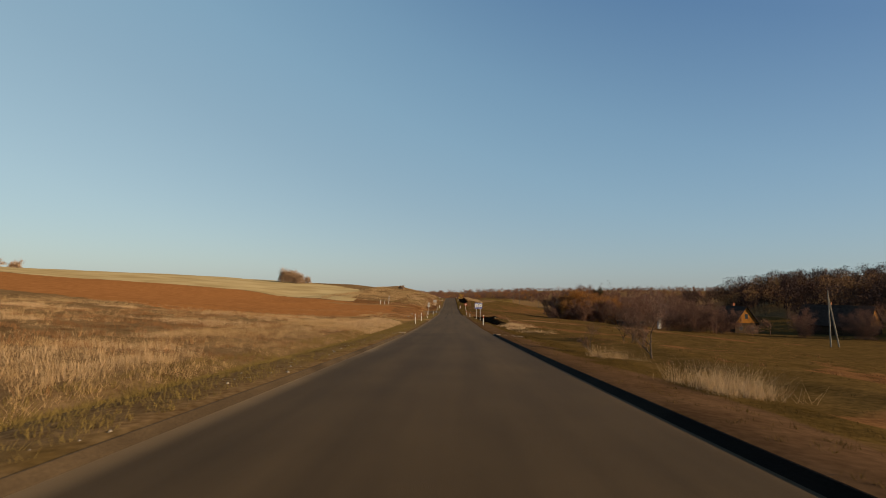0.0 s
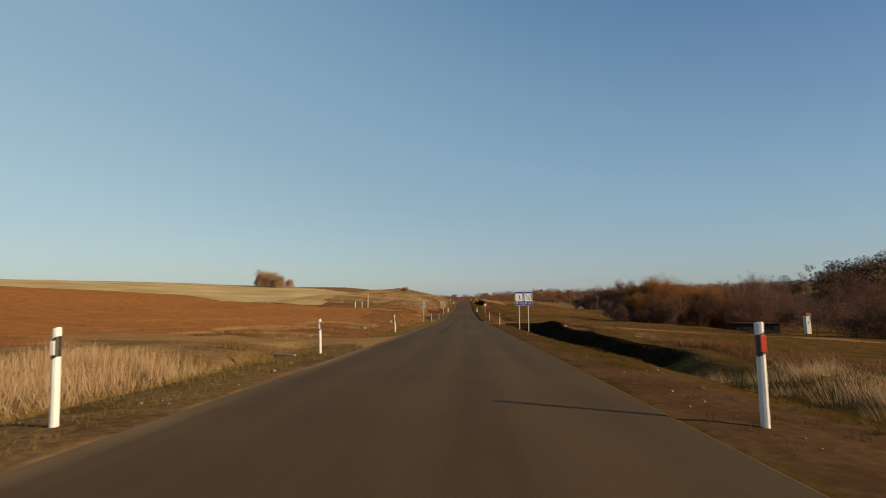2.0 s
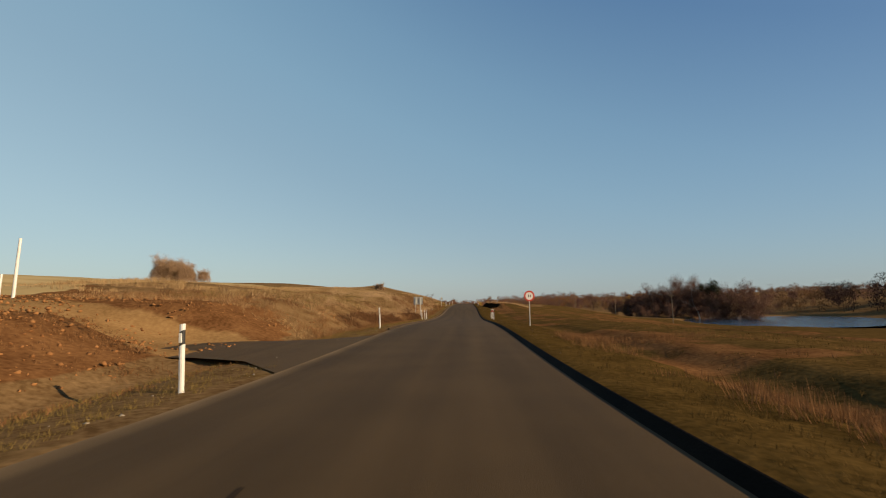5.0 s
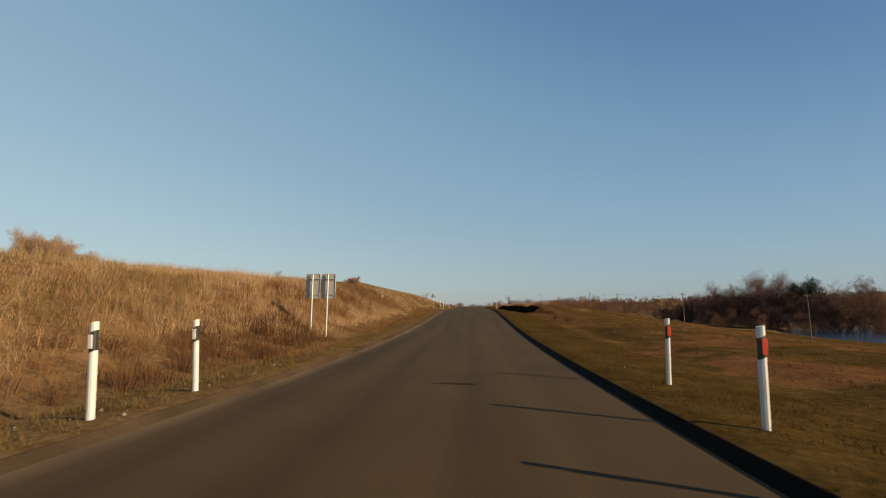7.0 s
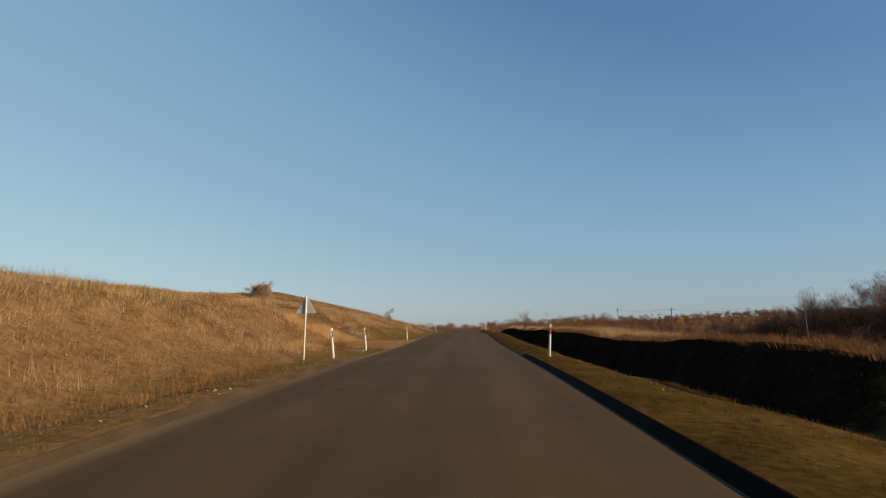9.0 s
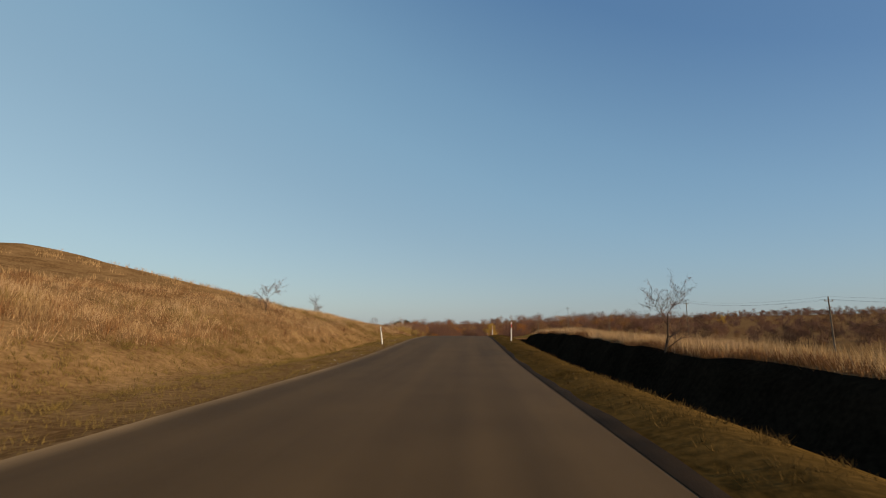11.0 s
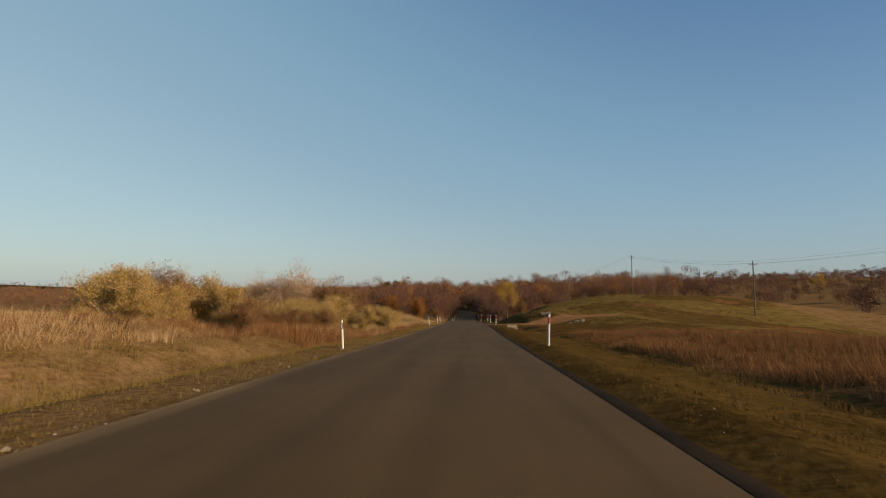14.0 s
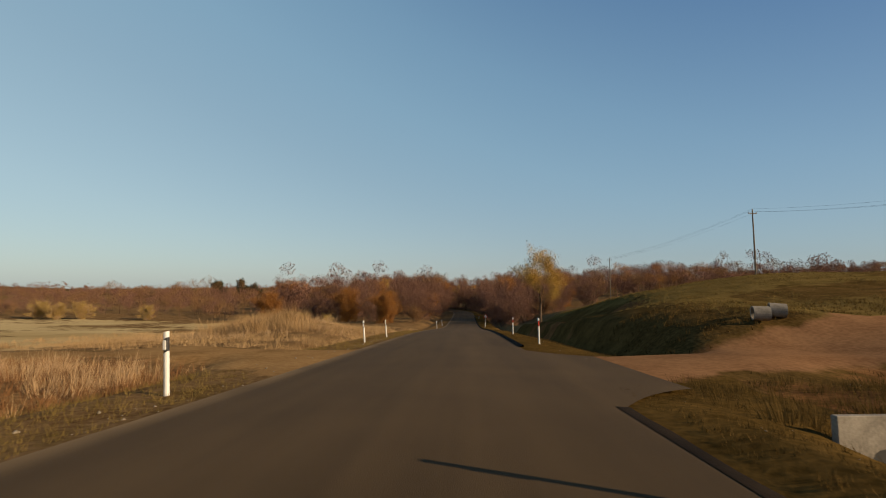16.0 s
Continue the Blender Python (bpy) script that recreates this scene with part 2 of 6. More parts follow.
def ground_z(x, y):
    x, y = np.broadcast_arrays(np.asarray(x, float), np.asarray(y, float))
    zr = road_z(y)
    s = x - road_x(y)
    g = land(x, y)
    e = lake_round(x, y)
    shore = LAKE_Z + 0.5 - 2.4 * (1 - smooth(0.8, 1.08, e))
    q = smooth(1.0, 1.55, e)
    g = g * q + shore * (1 - q)
    # left
    a = np.interp(y, BANK_Y, BANK_A)
    d = -s
    f = np.interp(d, BANK_S, BANK_F)
    bank = a * (1 - smooth(35, 60, d))
    zl = bank * (zr + f) + (1 - bank) * g
    ditch = 0.35 * np.exp(-((d - 6.8) / 0.9) ** 2) * (1 - np.minimum(1, track_weight(x, y)))
    verge = zr - 0.02 - 0.05 * np.maximum(d - 3.2, 0)
    q = smooth(5.6, 12, d) * (1 - bank) + smooth(5.2, 7.2, d) * bank
    zl = verge * (1 - q) + zl * q - ditch
    zl = zl - 0.55 * np.exp(-((d - 6.7) / 1.0) ** 2 - ((y - 66.6) / 1.8) ** 2)
    zl = zl + 1.2 * np.exp(-((d - 13.5) / 4.2) ** 2 - ((y - 446.5) / 3.6) ** 2)
    # right
    dep, lip = np.interp(y, DITCH_Y, DITCH_D), np.interp(y, DITCH_Y, LIP_H)
    s = s + 0.7 * np.exp(-((y - 409) / 8) ** 2)
    slim = 1.5 * smooth(30, 45, y) * (1 - smooth(84, 95, y))
    wob = -slim + 0.35 * rough(x * 0, y, 3.5, 5) + 0.2 * rough(x * 0, y, 1.1, 6)
    prof = np.where(s < 4.9, -0.02 - 0.045 * np.maximum(s - 3.2, 0),
                    np.where(s < 7.9 + wob, -0.13 - dep * smooth(5.45 - 0.45 * smooth(0.75, 1.1, dep), 7.5 - np.maximum(slim * 0.7, 1.5 * smooth(0.75, 1.1, dep)), s), -0.13 - dep + (dep + lip) * smooth(7.9, 9.4, s - wob)))
    s = x - road_x(y)
    q = smooth(10.5, 17, s)
    zq = (zr + prof) * (1 - q) + g * q
    zq = zq + 1.15 * smooth(7.5, 11.5, s) * (1 - smooth(12.5, 18, s)) * smooth(425.6, 427.6, y) * (1 - smooth(436, 452, y))
    z = np.where(s < 0, zl, zq)
    near = np.abs(s)
    w = track_weight(x, y)
    z = z + np.where(s < 0, lift(y, -1), lift(y, 1) * np.where(in_ledge(y), smooth(3.45, 4.0, near), 1)) * (1 - smooth(4.4, 5.6, near)) * (near > 3.2)
    flat = zr - 0.03 + 0.045 * np.maximum(s - 5, 0) * smooth(412, 416, y)
    z = z + (flat - z) * w * (1 - smooth(9, 16, near))
    z = z + (0.10 * rough(x, y, 2.3, 1) + 0.05 * rough(x, y, 0.8, 2)) * smooth(4.5, 8, near) * (1 - w) + 0.25 * rough(x, y, 11, 3) * smooth(9, 25, near)
    return np.where(near < 3.05, zr - 0.05, z)


# ---- materials ----
def material(name):
    m = bpy.data.materials.new(name)
    m.use_nodes = True
    return m, m.node_tree, m.node_tree.nodes["Principled BSDF"]


def mixed(name, low, high, size=2.0, fine=40.0, gloss=0.9, bump=0.2, metal=0.0, detail=5.0, object_space=False, spread=0.0):
    """Two colours mingled by noise at two scales, with relief."""
    m, nt, out = material(name)
    co = nt.nodes.new("ShaderNodeTexCoord")
    src = co.outputs["Object"]
    a, b = nt.nodes.new("ShaderNodeTexNoise"), nt.nodes.new("ShaderNodeTexNoise")
    a.inputs["Scale"].default_value, a.inputs["Detail"].default_value = 1.0 / size, detail
    b.inputs["Scale"].default_value, b.inputs["Detail"].default_value = fine, 3
    nt.links.new(src, a.inputs["Vector"])
    nt.links.new(src, b.inputs["Vector"])
    add = nt.nodes.new("ShaderNodeMath")
    add.operation = "MULTIPLY_ADD"
    add.inputs[1].default_value = 0.45
    nt.links.new(b.outputs["Fac"], add.inputs[0])
    nt.links.new(a.outputs["Fac"], add.inputs[2])
    last = add.outputs[0]
    if spread:
        geo = nt.nodes.new("ShaderNodeNewGeometry")
        more = nt.nodes.new("ShaderNodeMath")
        more.operation = "MULTIPLY_ADD"
        more.inputs[1].default_value = spread
        nt.links.new(geo.outputs["Random Per Island"], more.inputs[0])
        nt.links.new(last, more.inputs[2])
        last = more.outputs[0]
    ramp = nt.nodes.new("ShaderNodeValToRGB")
    ramp.color_ramp.elements[0].position, ramp.color_ramp.elements[1].position = 0.5 + spread * 0.15, 0.95 + spread * 0.8
    ramp.color_ramp.elements[0].color, ramp.color_ramp.elements[1].color = (*low, 1), (*high, 1)
    nt.links.new(last, ramp.inputs["Fac"])
    nt.links.new(ramp.outputs["Color"], out.inputs["Base Color"])
    out.inputs["Roughness"].default_value, out.inputs["Metallic"].default_value = gloss, metal
    if gloss > 0.84:
        out.inputs["Specular IOR Level"].default_value = 0.04
    if bump:
        bm = nt.nodes.new("ShaderNodeBump")
        bm.inputs["Strength"].default_value, bm.inputs["Distance"].default_value = bump, 0.02
        nt.links.new(b.outputs["Fac"], bm.inputs["Height"])
        nt.links.new(bm.outputs["Normal"], out.inputs["Normal"])
    return m


def leafy(name, low, high, through=0.25, size=1.5, vary=0.6):
    """Leaves, twigs and grass: each clump of its own shade, a little light passing through."""
    m = mixed(name, low, high, size, 8.0, 0.85, 0.0, spread=vary)
    nt = m.node_tree
    out = nt.nodes["Principled BSDF"]
    tr, mx = nt.nodes.new("ShaderNodeBsdfTranslucent"), nt.nodes.new("ShaderNodeMixShader")
    mx.inputs[0].default_value = through
    nt.links.new(nt.nodes["Color Ramp"].outputs["Color"], tr.inputs["Color"])
    nt.links.new(out.outputs[0], mx.inputs[1])
    nt.links.new(tr.outputs[0], mx.inputs[2])
    nt.links.new(mx.outputs[0], nt.nodes["Material Output"].inputs["Surface"])
    return m


def asphalt():
    m, nt, out = material("worn_asphalt")
    co = nt.nodes.new("ShaderNodeTexCoord")
    sep = nt.nodes.new("ShaderNodeSeparateXYZ")
    nt.links.new(co.outputs["Object"], sep.inputs[0])

    def noise_at(scale, sx=1.0, sy=1.0, detail=4):
        mp, n = nt.nodes.new("ShaderNodeMapping"), nt.nodes.new("ShaderNodeTexNoise")
        mp.inputs["Scale"].default_value = (sx, sy, 1)
        n.inputs["Scale"].default_value, n.inputs["Detail"].default_value = scale, detail
        nt.links.new(co.outputs["Object"], mp.inputs[0])
        nt.links.new(mp.outputs[0], n.inputs["Vector"])
        return n.outputs["Fac"]

    def calc(op, *v):
        n = nt.nodes.new("ShaderNodeMath")
        n.operation = op
        for k, a in enumerate(v):
            if hasattr(a, "links"):
                nt.links.new(a, n.inputs[k])
            else:
                n.inputs[k].default_value = a
        return n.outputs[0]
    grit, cloud, streak = noise_at(90), noise_at(0.5), noise_at(1.6, 1.0, 0.03)
    # polished wheel tracks: a wave across the lanes
    across = nt.nodes.new("ShaderNodeAttribute")
    across.attribute_name = "across"
    tracks = calc("SINE", calc("MULTIPLY", calc("ADD", across.outputs["Fac"], 0.4), 4.1))
    v = calc("MULTIPLY_ADD", grit, 0.35, calc("MULTIPLY_ADD", cloud, 0.3, calc("MULTIPLY", streak, 0.5)))
    v = calc("MULTIPLY_ADD", tracks, 0.03, v)
    ramp = nt.nodes.new("ShaderNodeValToRGB")
    e = ramp.color_ramp.elements
    e[0].position, e[1].position = 0.3, 0.85
    e[0].color, e[1].color = (0.031, 0.0198, 0.0093, 1), (0.079, 0.0505, 0.0238, 1)
    newer = calc("MULTIPLY", calc("LESS_THAN", sep.outputs["Y"], 32.6), -0.09)
    v = calc("ADD", v, newer)
    nt.links.new(v, ramp.inputs["Fac"])
    # sand blown and washed to the edges
    side = calc("SMOOTH_MIN", calc("MULTIPLY", calc("SUBTRACT", calc("MULTIPLY", across.outputs["Fac"], -1.0), 2.7), 2.6), 1.0, 0.1)
    dust = calc("MULTIPLY", calc("MAXIMUM", side, 0.0), calc("MULTIPLY", calc("MULTIPLY", streak, cloud), 2.0))
    mx = nt.nodes.new("ShaderNodeMix")
    mx.data_type = "RGBA"
    mx.inputs["B"].default_value = (0.20, 0.135, 0.070, 1)
    nt.links.new(dust, mx.inputs["Factor"])
    nt.links.new(ramp.outputs["Color"], mx.inputs["A"])
    nt.links.new(mx.outputs["Result"], out.inputs["Base Color"])
    out.inputs["Roughness"].default_value = 0.9
    out.inputs["Specular IOR Level"].default_value = 0.1
    bm = nt.nodes.new("ShaderNodeBump")
    bm.inputs["Strength"].default_value, bm.inputs["Distance"].default_value = 0.35, 0.01
    nt.links.new(grit, bm.inputs["Height"])
    nt.links.new(bm.outputs["Normal"], out.inputs["Normal"])
    return m


def soil_cover():
    """The country's ground: dry grass, meadow, ploughed soil, stubble and sand, as the field weights say."""
    m, nt, out = material("field_ground")
    co = nt.nodes.new("ShaderNodeTexCoord")

    def noise_at(scale, detail=5):
        n = nt.nodes.new("ShaderNodeTexNoise")
        n.inputs["Scale"].default_value, n.inputs["Detail"].default_value = scale, detail
        nt.links.new(co.outputs["Object"], n.inputs["Vector"])
        return n.outputs["Fac"]
    big, mid, small = noise_at(0.06), noise_at(0.7), noise_at(7.0)
    blend = nt.nodes.new("ShaderNodeMath")
    blend.operation = "MULTIPLY_ADD"
    blend.inputs[1].default_value = 0.5
    nt.links.new(mid, blend.inputs[0])
    half = nt.nodes.new("ShaderNodeMath")
    half.operation = "MULTIPLY"
    half.inputs[1].default_value = 0.5
    nt.links.new(small, half.inputs[0])
    nt.links.new(half.outputs[0], blend.inputs[2])

    def pair(low, high, fac):
        r = nt.nodes.new("ShaderNodeValToRGB")
        r.color_ramp.elements[0].position, r.color_ramp.elements[1].position = 0.36, 0.64
        r.color_ramp.elements[0].color, r.color_ramp.elements[1].color = (*low, 1), (*high, 1)
        nt.links.new(fac, r.inputs[0])
        return r.outputs[0]
    colour = pair((0.0770, 0.0440, 0.0185), (0.1800, 0.1130, 0.0540), blend.outputs[0])
    # the last, near-black pair paints the shade inside the cut ditch
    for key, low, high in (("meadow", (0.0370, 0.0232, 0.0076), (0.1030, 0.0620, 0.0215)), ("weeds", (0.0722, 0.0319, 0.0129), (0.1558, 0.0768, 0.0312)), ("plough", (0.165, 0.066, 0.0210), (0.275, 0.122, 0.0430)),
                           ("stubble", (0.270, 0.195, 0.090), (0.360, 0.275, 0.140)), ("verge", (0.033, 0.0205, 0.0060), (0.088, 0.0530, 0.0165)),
                           ("pasture", (0.062, 0.0430, 0.0130), (0.150, 0.1010, 0.0340)), ("sand", (0.1558, 0.0882, 0.035), (0.2394, 0.1444, 0.0631)), ("redsand", (0.130, 0.066, 0.0320), (0.205, 0.110, 0.0540)), ("earth", (0.0471, 0.0258, 0.0129), (0.0897, 0.0509, 0.0266)), ("ditch_shade", (0.006, 0.0042, 0.0025), (0.020, 0.0130, 0.0075))):
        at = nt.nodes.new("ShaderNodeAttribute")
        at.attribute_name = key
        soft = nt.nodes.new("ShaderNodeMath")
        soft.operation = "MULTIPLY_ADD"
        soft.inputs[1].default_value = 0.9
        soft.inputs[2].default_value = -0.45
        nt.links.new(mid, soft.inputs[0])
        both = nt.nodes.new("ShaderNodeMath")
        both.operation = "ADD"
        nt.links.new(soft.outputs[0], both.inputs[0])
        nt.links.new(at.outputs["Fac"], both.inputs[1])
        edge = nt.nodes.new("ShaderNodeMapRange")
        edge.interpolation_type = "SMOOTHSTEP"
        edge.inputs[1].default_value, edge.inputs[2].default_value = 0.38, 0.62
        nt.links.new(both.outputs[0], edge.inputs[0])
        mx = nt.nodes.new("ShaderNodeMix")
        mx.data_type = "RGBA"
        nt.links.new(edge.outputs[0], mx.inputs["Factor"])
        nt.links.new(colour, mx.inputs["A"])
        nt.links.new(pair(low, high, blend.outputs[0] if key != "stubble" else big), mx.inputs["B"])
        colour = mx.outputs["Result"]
    nt.links.new(colour, out.inputs["Base Color"])
    out.inputs["Roughness"].default_value = 0.95
    out.inputs["Specular IOR Level"].default_value = 0.0
    bm = nt.nodes.new("ShaderNodeBump")
    worn = 0.6
    for key in ("sand", "redsand", "earth"):
        at, less = nt.nodes.new("ShaderNodeAttribute"), nt.nodes.new("ShaderNodeMath")
        at.attribute_name, less.operation, less.use_clamp = key, "MULTIPLY_ADD", True
        nt.links.new(at.outputs["Fac"], less.inputs[0])
        less.inputs[1].default_value = -0.5
        if isinstance(worn, float):
            less.inputs[2].default_value = worn
        else:
            nt.links.new(worn, less.inputs[2])
        worn = less.outputs[0]
    nt.links.new(worn, bm.inputs["Strength"])
    bm.inputs["Distance"].default_value = 0.05
    nt.links.new(blend.outputs[0], bm.inputs["Height"])
    nt.links.new(bm.outputs["Normal"], out.inputs["Normal"])
    return m


ASPHALT, SOIL = asphalt(), soil_cover()
WHITE = mixed("white_plastic", (0.4408, 0.4408, 0.4256), (0.5472, 0.5472, 0.532), 0.3, 30, 0.5, 0.05)
BLACK = mixed("black_band", (0.0114, 0.0114, 0.0122), (0.0228, 0.0228, 0.0228), 0.2, 30, 0.5, 0.05)
RED = mixed("red_reflector", (0.38, 0.0266, 0.0114), (0.4712, 0.0456, 0.019), 0.1, 60, 0.35, 0.1)
GREY_STEEL = mixed("galvanised_steel", (0.3192, 0.3192, 0.304), (0.4408, 0.4332, 0.4104), 0.2, 30, 0.45, 0.05, metal=0.3)
BLUE = mixed("blue_sign_film", (0.0114, 0.0342, 0.228), (0.0152, 0.0456, 0.2736), 0.4, 30, 0.4, 0.0)
CONCRETE = mixed("weathered_concrete", (0.1216, 0.1064, 0.0874), (0.2508, 0.2242, 0.1862), 0.4, 25, 0.9, 0.3)
WOOD_POLE = mixed("grey_weathered_wood", (0.076, 0.0608, 0.0456), (0.1672, 0.1368, 0.1064), 0.4, 20, 0.9, 0.2)


# ---- mesh helpers ----
def mesh_of(name, verts, faces, mat, smooth_shade=False):
    me = bpy.data.meshes.new(name)
    me.from_pydata([tuple(v) for v in verts], [], [tuple(f) for f in faces])
    me.materials.append(mat)
    if smooth_shade:
        me.polygons.foreach_set("use_smooth", [True] * len(me.polygons))
    me.update()
    return me


def fast_mesh(name, verts, quads, mat, sides=4):
    """A mesh from arrays, all faces with the same number of corners."""
    me = bpy.data.meshes.new(name)
    n = len(quads)
    me.vertices.add(len(verts))
    me.vertices.foreach_set("co", np.asarray(verts, np.float32).ravel())
    me.loops.add(n * sides)
    me.loops.foreach_set("vertex_index", np.asarray(quads, np.int32).ravel())
    me.polygons.add(n)
    me.polygons.foreach_set("loop_start", np.arange(n, dtype=np.int32) * sides)
    me.polygons.foreach_set("loop_total", np.full(n, sides, np.int32))
    me.materials.append(mat)
    me.update(calc_edges=True)
    return me


def part(name, bm, mat, parent, label=""):
    """Links a bmesh as one mesh object under a thing or a part."""
    me = bpy.data.meshes.new(name)
    bm.to_mesh(me)
    bm.free()
    me.materials.append(mat)
    ob = new(name, me)
    ob.parent = parent
    return tagged(ob, label)


def empty(name, place, label, category, group="", turn=0.0, kind=""):
    ob = new(name)
    ob.matrix_world = pose(*place, 0, 0, turn)
    return tagged(ob, label, category, group, kind)


def box(bm, x0, x1, y0, y1, z0, z1, bevel=0.0):
    r = bmesh.ops.create_cube(bm, size=1)
    vs = r["verts"]
    bmesh.ops.scale(bm, vec=(x1 - x0, y1 - y0, z1 - z0), verts=vs)
    bmesh.ops.translate(bm, vec=((x0 + x1) / 2, (y0 + y1) / 2, (z0 + z1) / 2), verts=vs)
    if bevel:
        es = list({e for v in vs for e in v.link_edges})
        bmesh.ops.bevel(bm, geom=es, offset=bevel, segments=2, affect="EDGES", profile=0.5)
    return bm


def tube(bm, points, radii, sides=8, cap=True):
    """A tapering round bar along points."""
    rings = []
    pts = [Vector(p) for p in points]
    for k, p in enumerate(pts):
        way = (pts[min(k + 1, len(pts) - 1)] - pts[max(k - 1, 0)]).normalized()
        side = way.cross(Vector((0, 0, 1)) if abs(way.z) < 0.9 else Vector((1, 0, 0))).normalized()
        up = side.cross(way)
        rings.append([bm.verts.new(p + radii[k] * (math.cos(a) * side + math.sin(a) * up)) for a in [2 * math.pi * i / sides for i in range(sides)]])
    for a, b in zip(rings, rings[1:]):
        for i in range(sides):
            bm.faces.new((a[i], a[(i + 1) % sides], b[(i + 1) % sides], b[i]))
    if cap:
        bm.faces.new(rings[0][::-1])
        bm.faces.new(rings[-1])
    return bm


def gz(x, y):
    return float(ground_z(x, y))


# ---- ground ----
def inside(x, y, poly):
    hit = np.zeros(np.shape(x), bool)
    for (x0, y0), (x1, y1) in zip(poly, poly[1:] + poly[:1]):
        cross = (y0 > y) != (y1 > y)
        hit ^= cross & (x < (x1 - x0) * (y - y0) / ((y1 - y0) if y1 != y0 else 1e-9) + x0)
    return hit


PLOUGH = [(-13, 100), (-13.5, 80), (-15.5, 67), (-19, 50), (-37, 58), (-52, 63), (-81, 79), (-140, 95), (-320, 110), (-320, 140), (-135, 145), (-118, 171), (-84, 181), (-52, 165), (-33, 153), (-17, 138)]
STUBBLE = [(-52, 257), (-46, 235), (-40, 200), (-34, 156), (-52, 167), (-84, 183), (-118, 173), (-135, 147), (-320, 142), (-500, 150), (-500, 340), (-200, 335), (-100, 288), (-62, 268)]
STUBBLE_2 = [(-24, 434), (-60, 424), (-120, 462), (-210, 505), (-150, 511), (-40, 508), (-28, 474)]
MEADOW = [(4.2, -80), (120, -80), (160, 100), (120, 230), (60, 330), (36, 330), (26, 280), (18, 258), (4.5, 252)]
MEADOW_2 = [(5.5, 357), (30, 362), (50, 395), (58, 420), (62, 486), (34, 500), (8, 480), (5.5, 412)]
WEEDS = [(-6, 78), (-6, 128), (-9, 150), (-20, 160), (-30, 165), (-50, 180), (-50, 120), (-31, 84), (-16, 72)]


def build_ground():
    xr = np.concatenate([np.arange(0, 13, 0.5), np.arange(13, 60, 2.0), np.arange(60, 150, 5.0), np.arange(150, 420, 15), np.geomspace(420, 4000, 12)])
    xs = np.concatenate([-xr[:0:-1], xr])
    ys = np.concatenate([-np.geomspace(1500, 60, 8), np.arange(-40, 470, 1.5), np.arange(470, 600, 3), np.arange(600, 1000, 10), np.geomspace(1000, 4200, 14)])
    gx, gy = np.meshgrid(xs, ys)
    px = gx + road_x(gy) * (np.abs(gx) < 60)
    pz = ground_z(px, gy)
    far = np.maximum(smooth(900, 1500, np.abs(px)), smooth(1100, 1600, gy))
    pz = pz * (1 - far) + (11.0 * smooth(-300, 300, px) - 5.0) * far
    verts = np.stack([px, gy, pz], -1).reshape(-1, 3)
    n, w = gx.shape
    i = (np.arange(n - 1)[:, None] * w + np.arange(w - 1)[None]).ravel()
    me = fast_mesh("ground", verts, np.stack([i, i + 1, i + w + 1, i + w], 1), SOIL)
    me.polygons.foreach_set("use_smooth", np.ones(len(i), bool))
    x, y = verts[:, 0], verts[:, 1]
    s = x - road_x(y)
    near = np.abs(s)
    wob = 1.5 * rough(x, y, 7, 21)
    tw = track_weight(x, y)
    weights = {
        "meadow": np.maximum(inside(x + wob, y + wob, MEADOW), inside(x + wob, y + wob, MEADOW_2)) * 1.0,
        "weeds": np.maximum(inside(x + wob, y, WEEDS) * 1.0, np.maximum(((s > 8.2) & (s < 26) & (y > 357) & (y < 396)) * 0.8, np.maximum(((s > 25) & (y > 205) & (y < 260) & (s < 60)) * 0.5, ((s > 5) & (s < 70) & (y < 480)) * smooth(0.0, 0.5, rough(x, y, 8, 23) * 0.7 + rough(x, y, 3, 24) * 0.4) * 0.72))),
        "plough": inside(x, y, PLOUGH) * 1.0, "stubble": np.maximum(inside(x, y, STUBBLE) * 1.0, inside(x + wob, y + wob, STUBBLE_2) * (0.55 + 0.3 * rough(x, y, 9, 28))),
        "verge": np.where(s < 0, 0.42 * (1 - smooth(5.0, 6.4, near - 1.6 * (y < 66))), 1 - smooth(6.3, 7.4, near)),
        "pasture": inside(x + wob, y + wob, MEADOW_2) * smooth(11, 17, s) * smooth(398, 410, y) * smooth(-0.6, 0.2, rough(x, y, 10, 27)),
        "sand": np.where(s < 0, np.maximum(np.maximum(tw, 1.2 * np.exp(-((s + 6.7) / 1.0) ** 2 - ((y - 252.0) / 1.5) ** 2)), (1 - smooth(3.15, 3.6, near + 0.25 * rough(x, y, 1.5, 8))) * 0.7 * (lift(y, -1) < 0.02)), 0),
        "redsand": np.where((s > 0) & (y > 20), tw, 0),
        "earth": ((s > 3) & (y > -40) & (y < 104)) * (1 - smooth(3.6 + 1.0 * (y < 62), 5.0 + 1.0 * (y < 62), s + 0.6 * rough(x, y, 1.2, 9))) * 0.8 * (1 - tw),
        # near-black colour painted where shade fills the deep ditch on the right
        "ditch_shade": np.where((s > 4.9) & (s < 9.9), smooth(0.35, 0.75, np.maximum(np.interp(y, DITCH_Y, DITCH_D), np.interp(y - 1.6, DITCH_Y, DITCH_D))) * (y < 350) * smooth(4.9, 5.5, s) * (1 - smooth(9.3, 9.9, s + 1.5 * smooth(30, 45, y) * (1 - smooth(84, 95, y)))), 0),
    }
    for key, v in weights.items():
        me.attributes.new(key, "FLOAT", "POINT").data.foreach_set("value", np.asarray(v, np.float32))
    return tagged(new("ground", me), "rolling autumn fields with dry grass, plough and stubble", "ground", kind="structure")


build_ground()


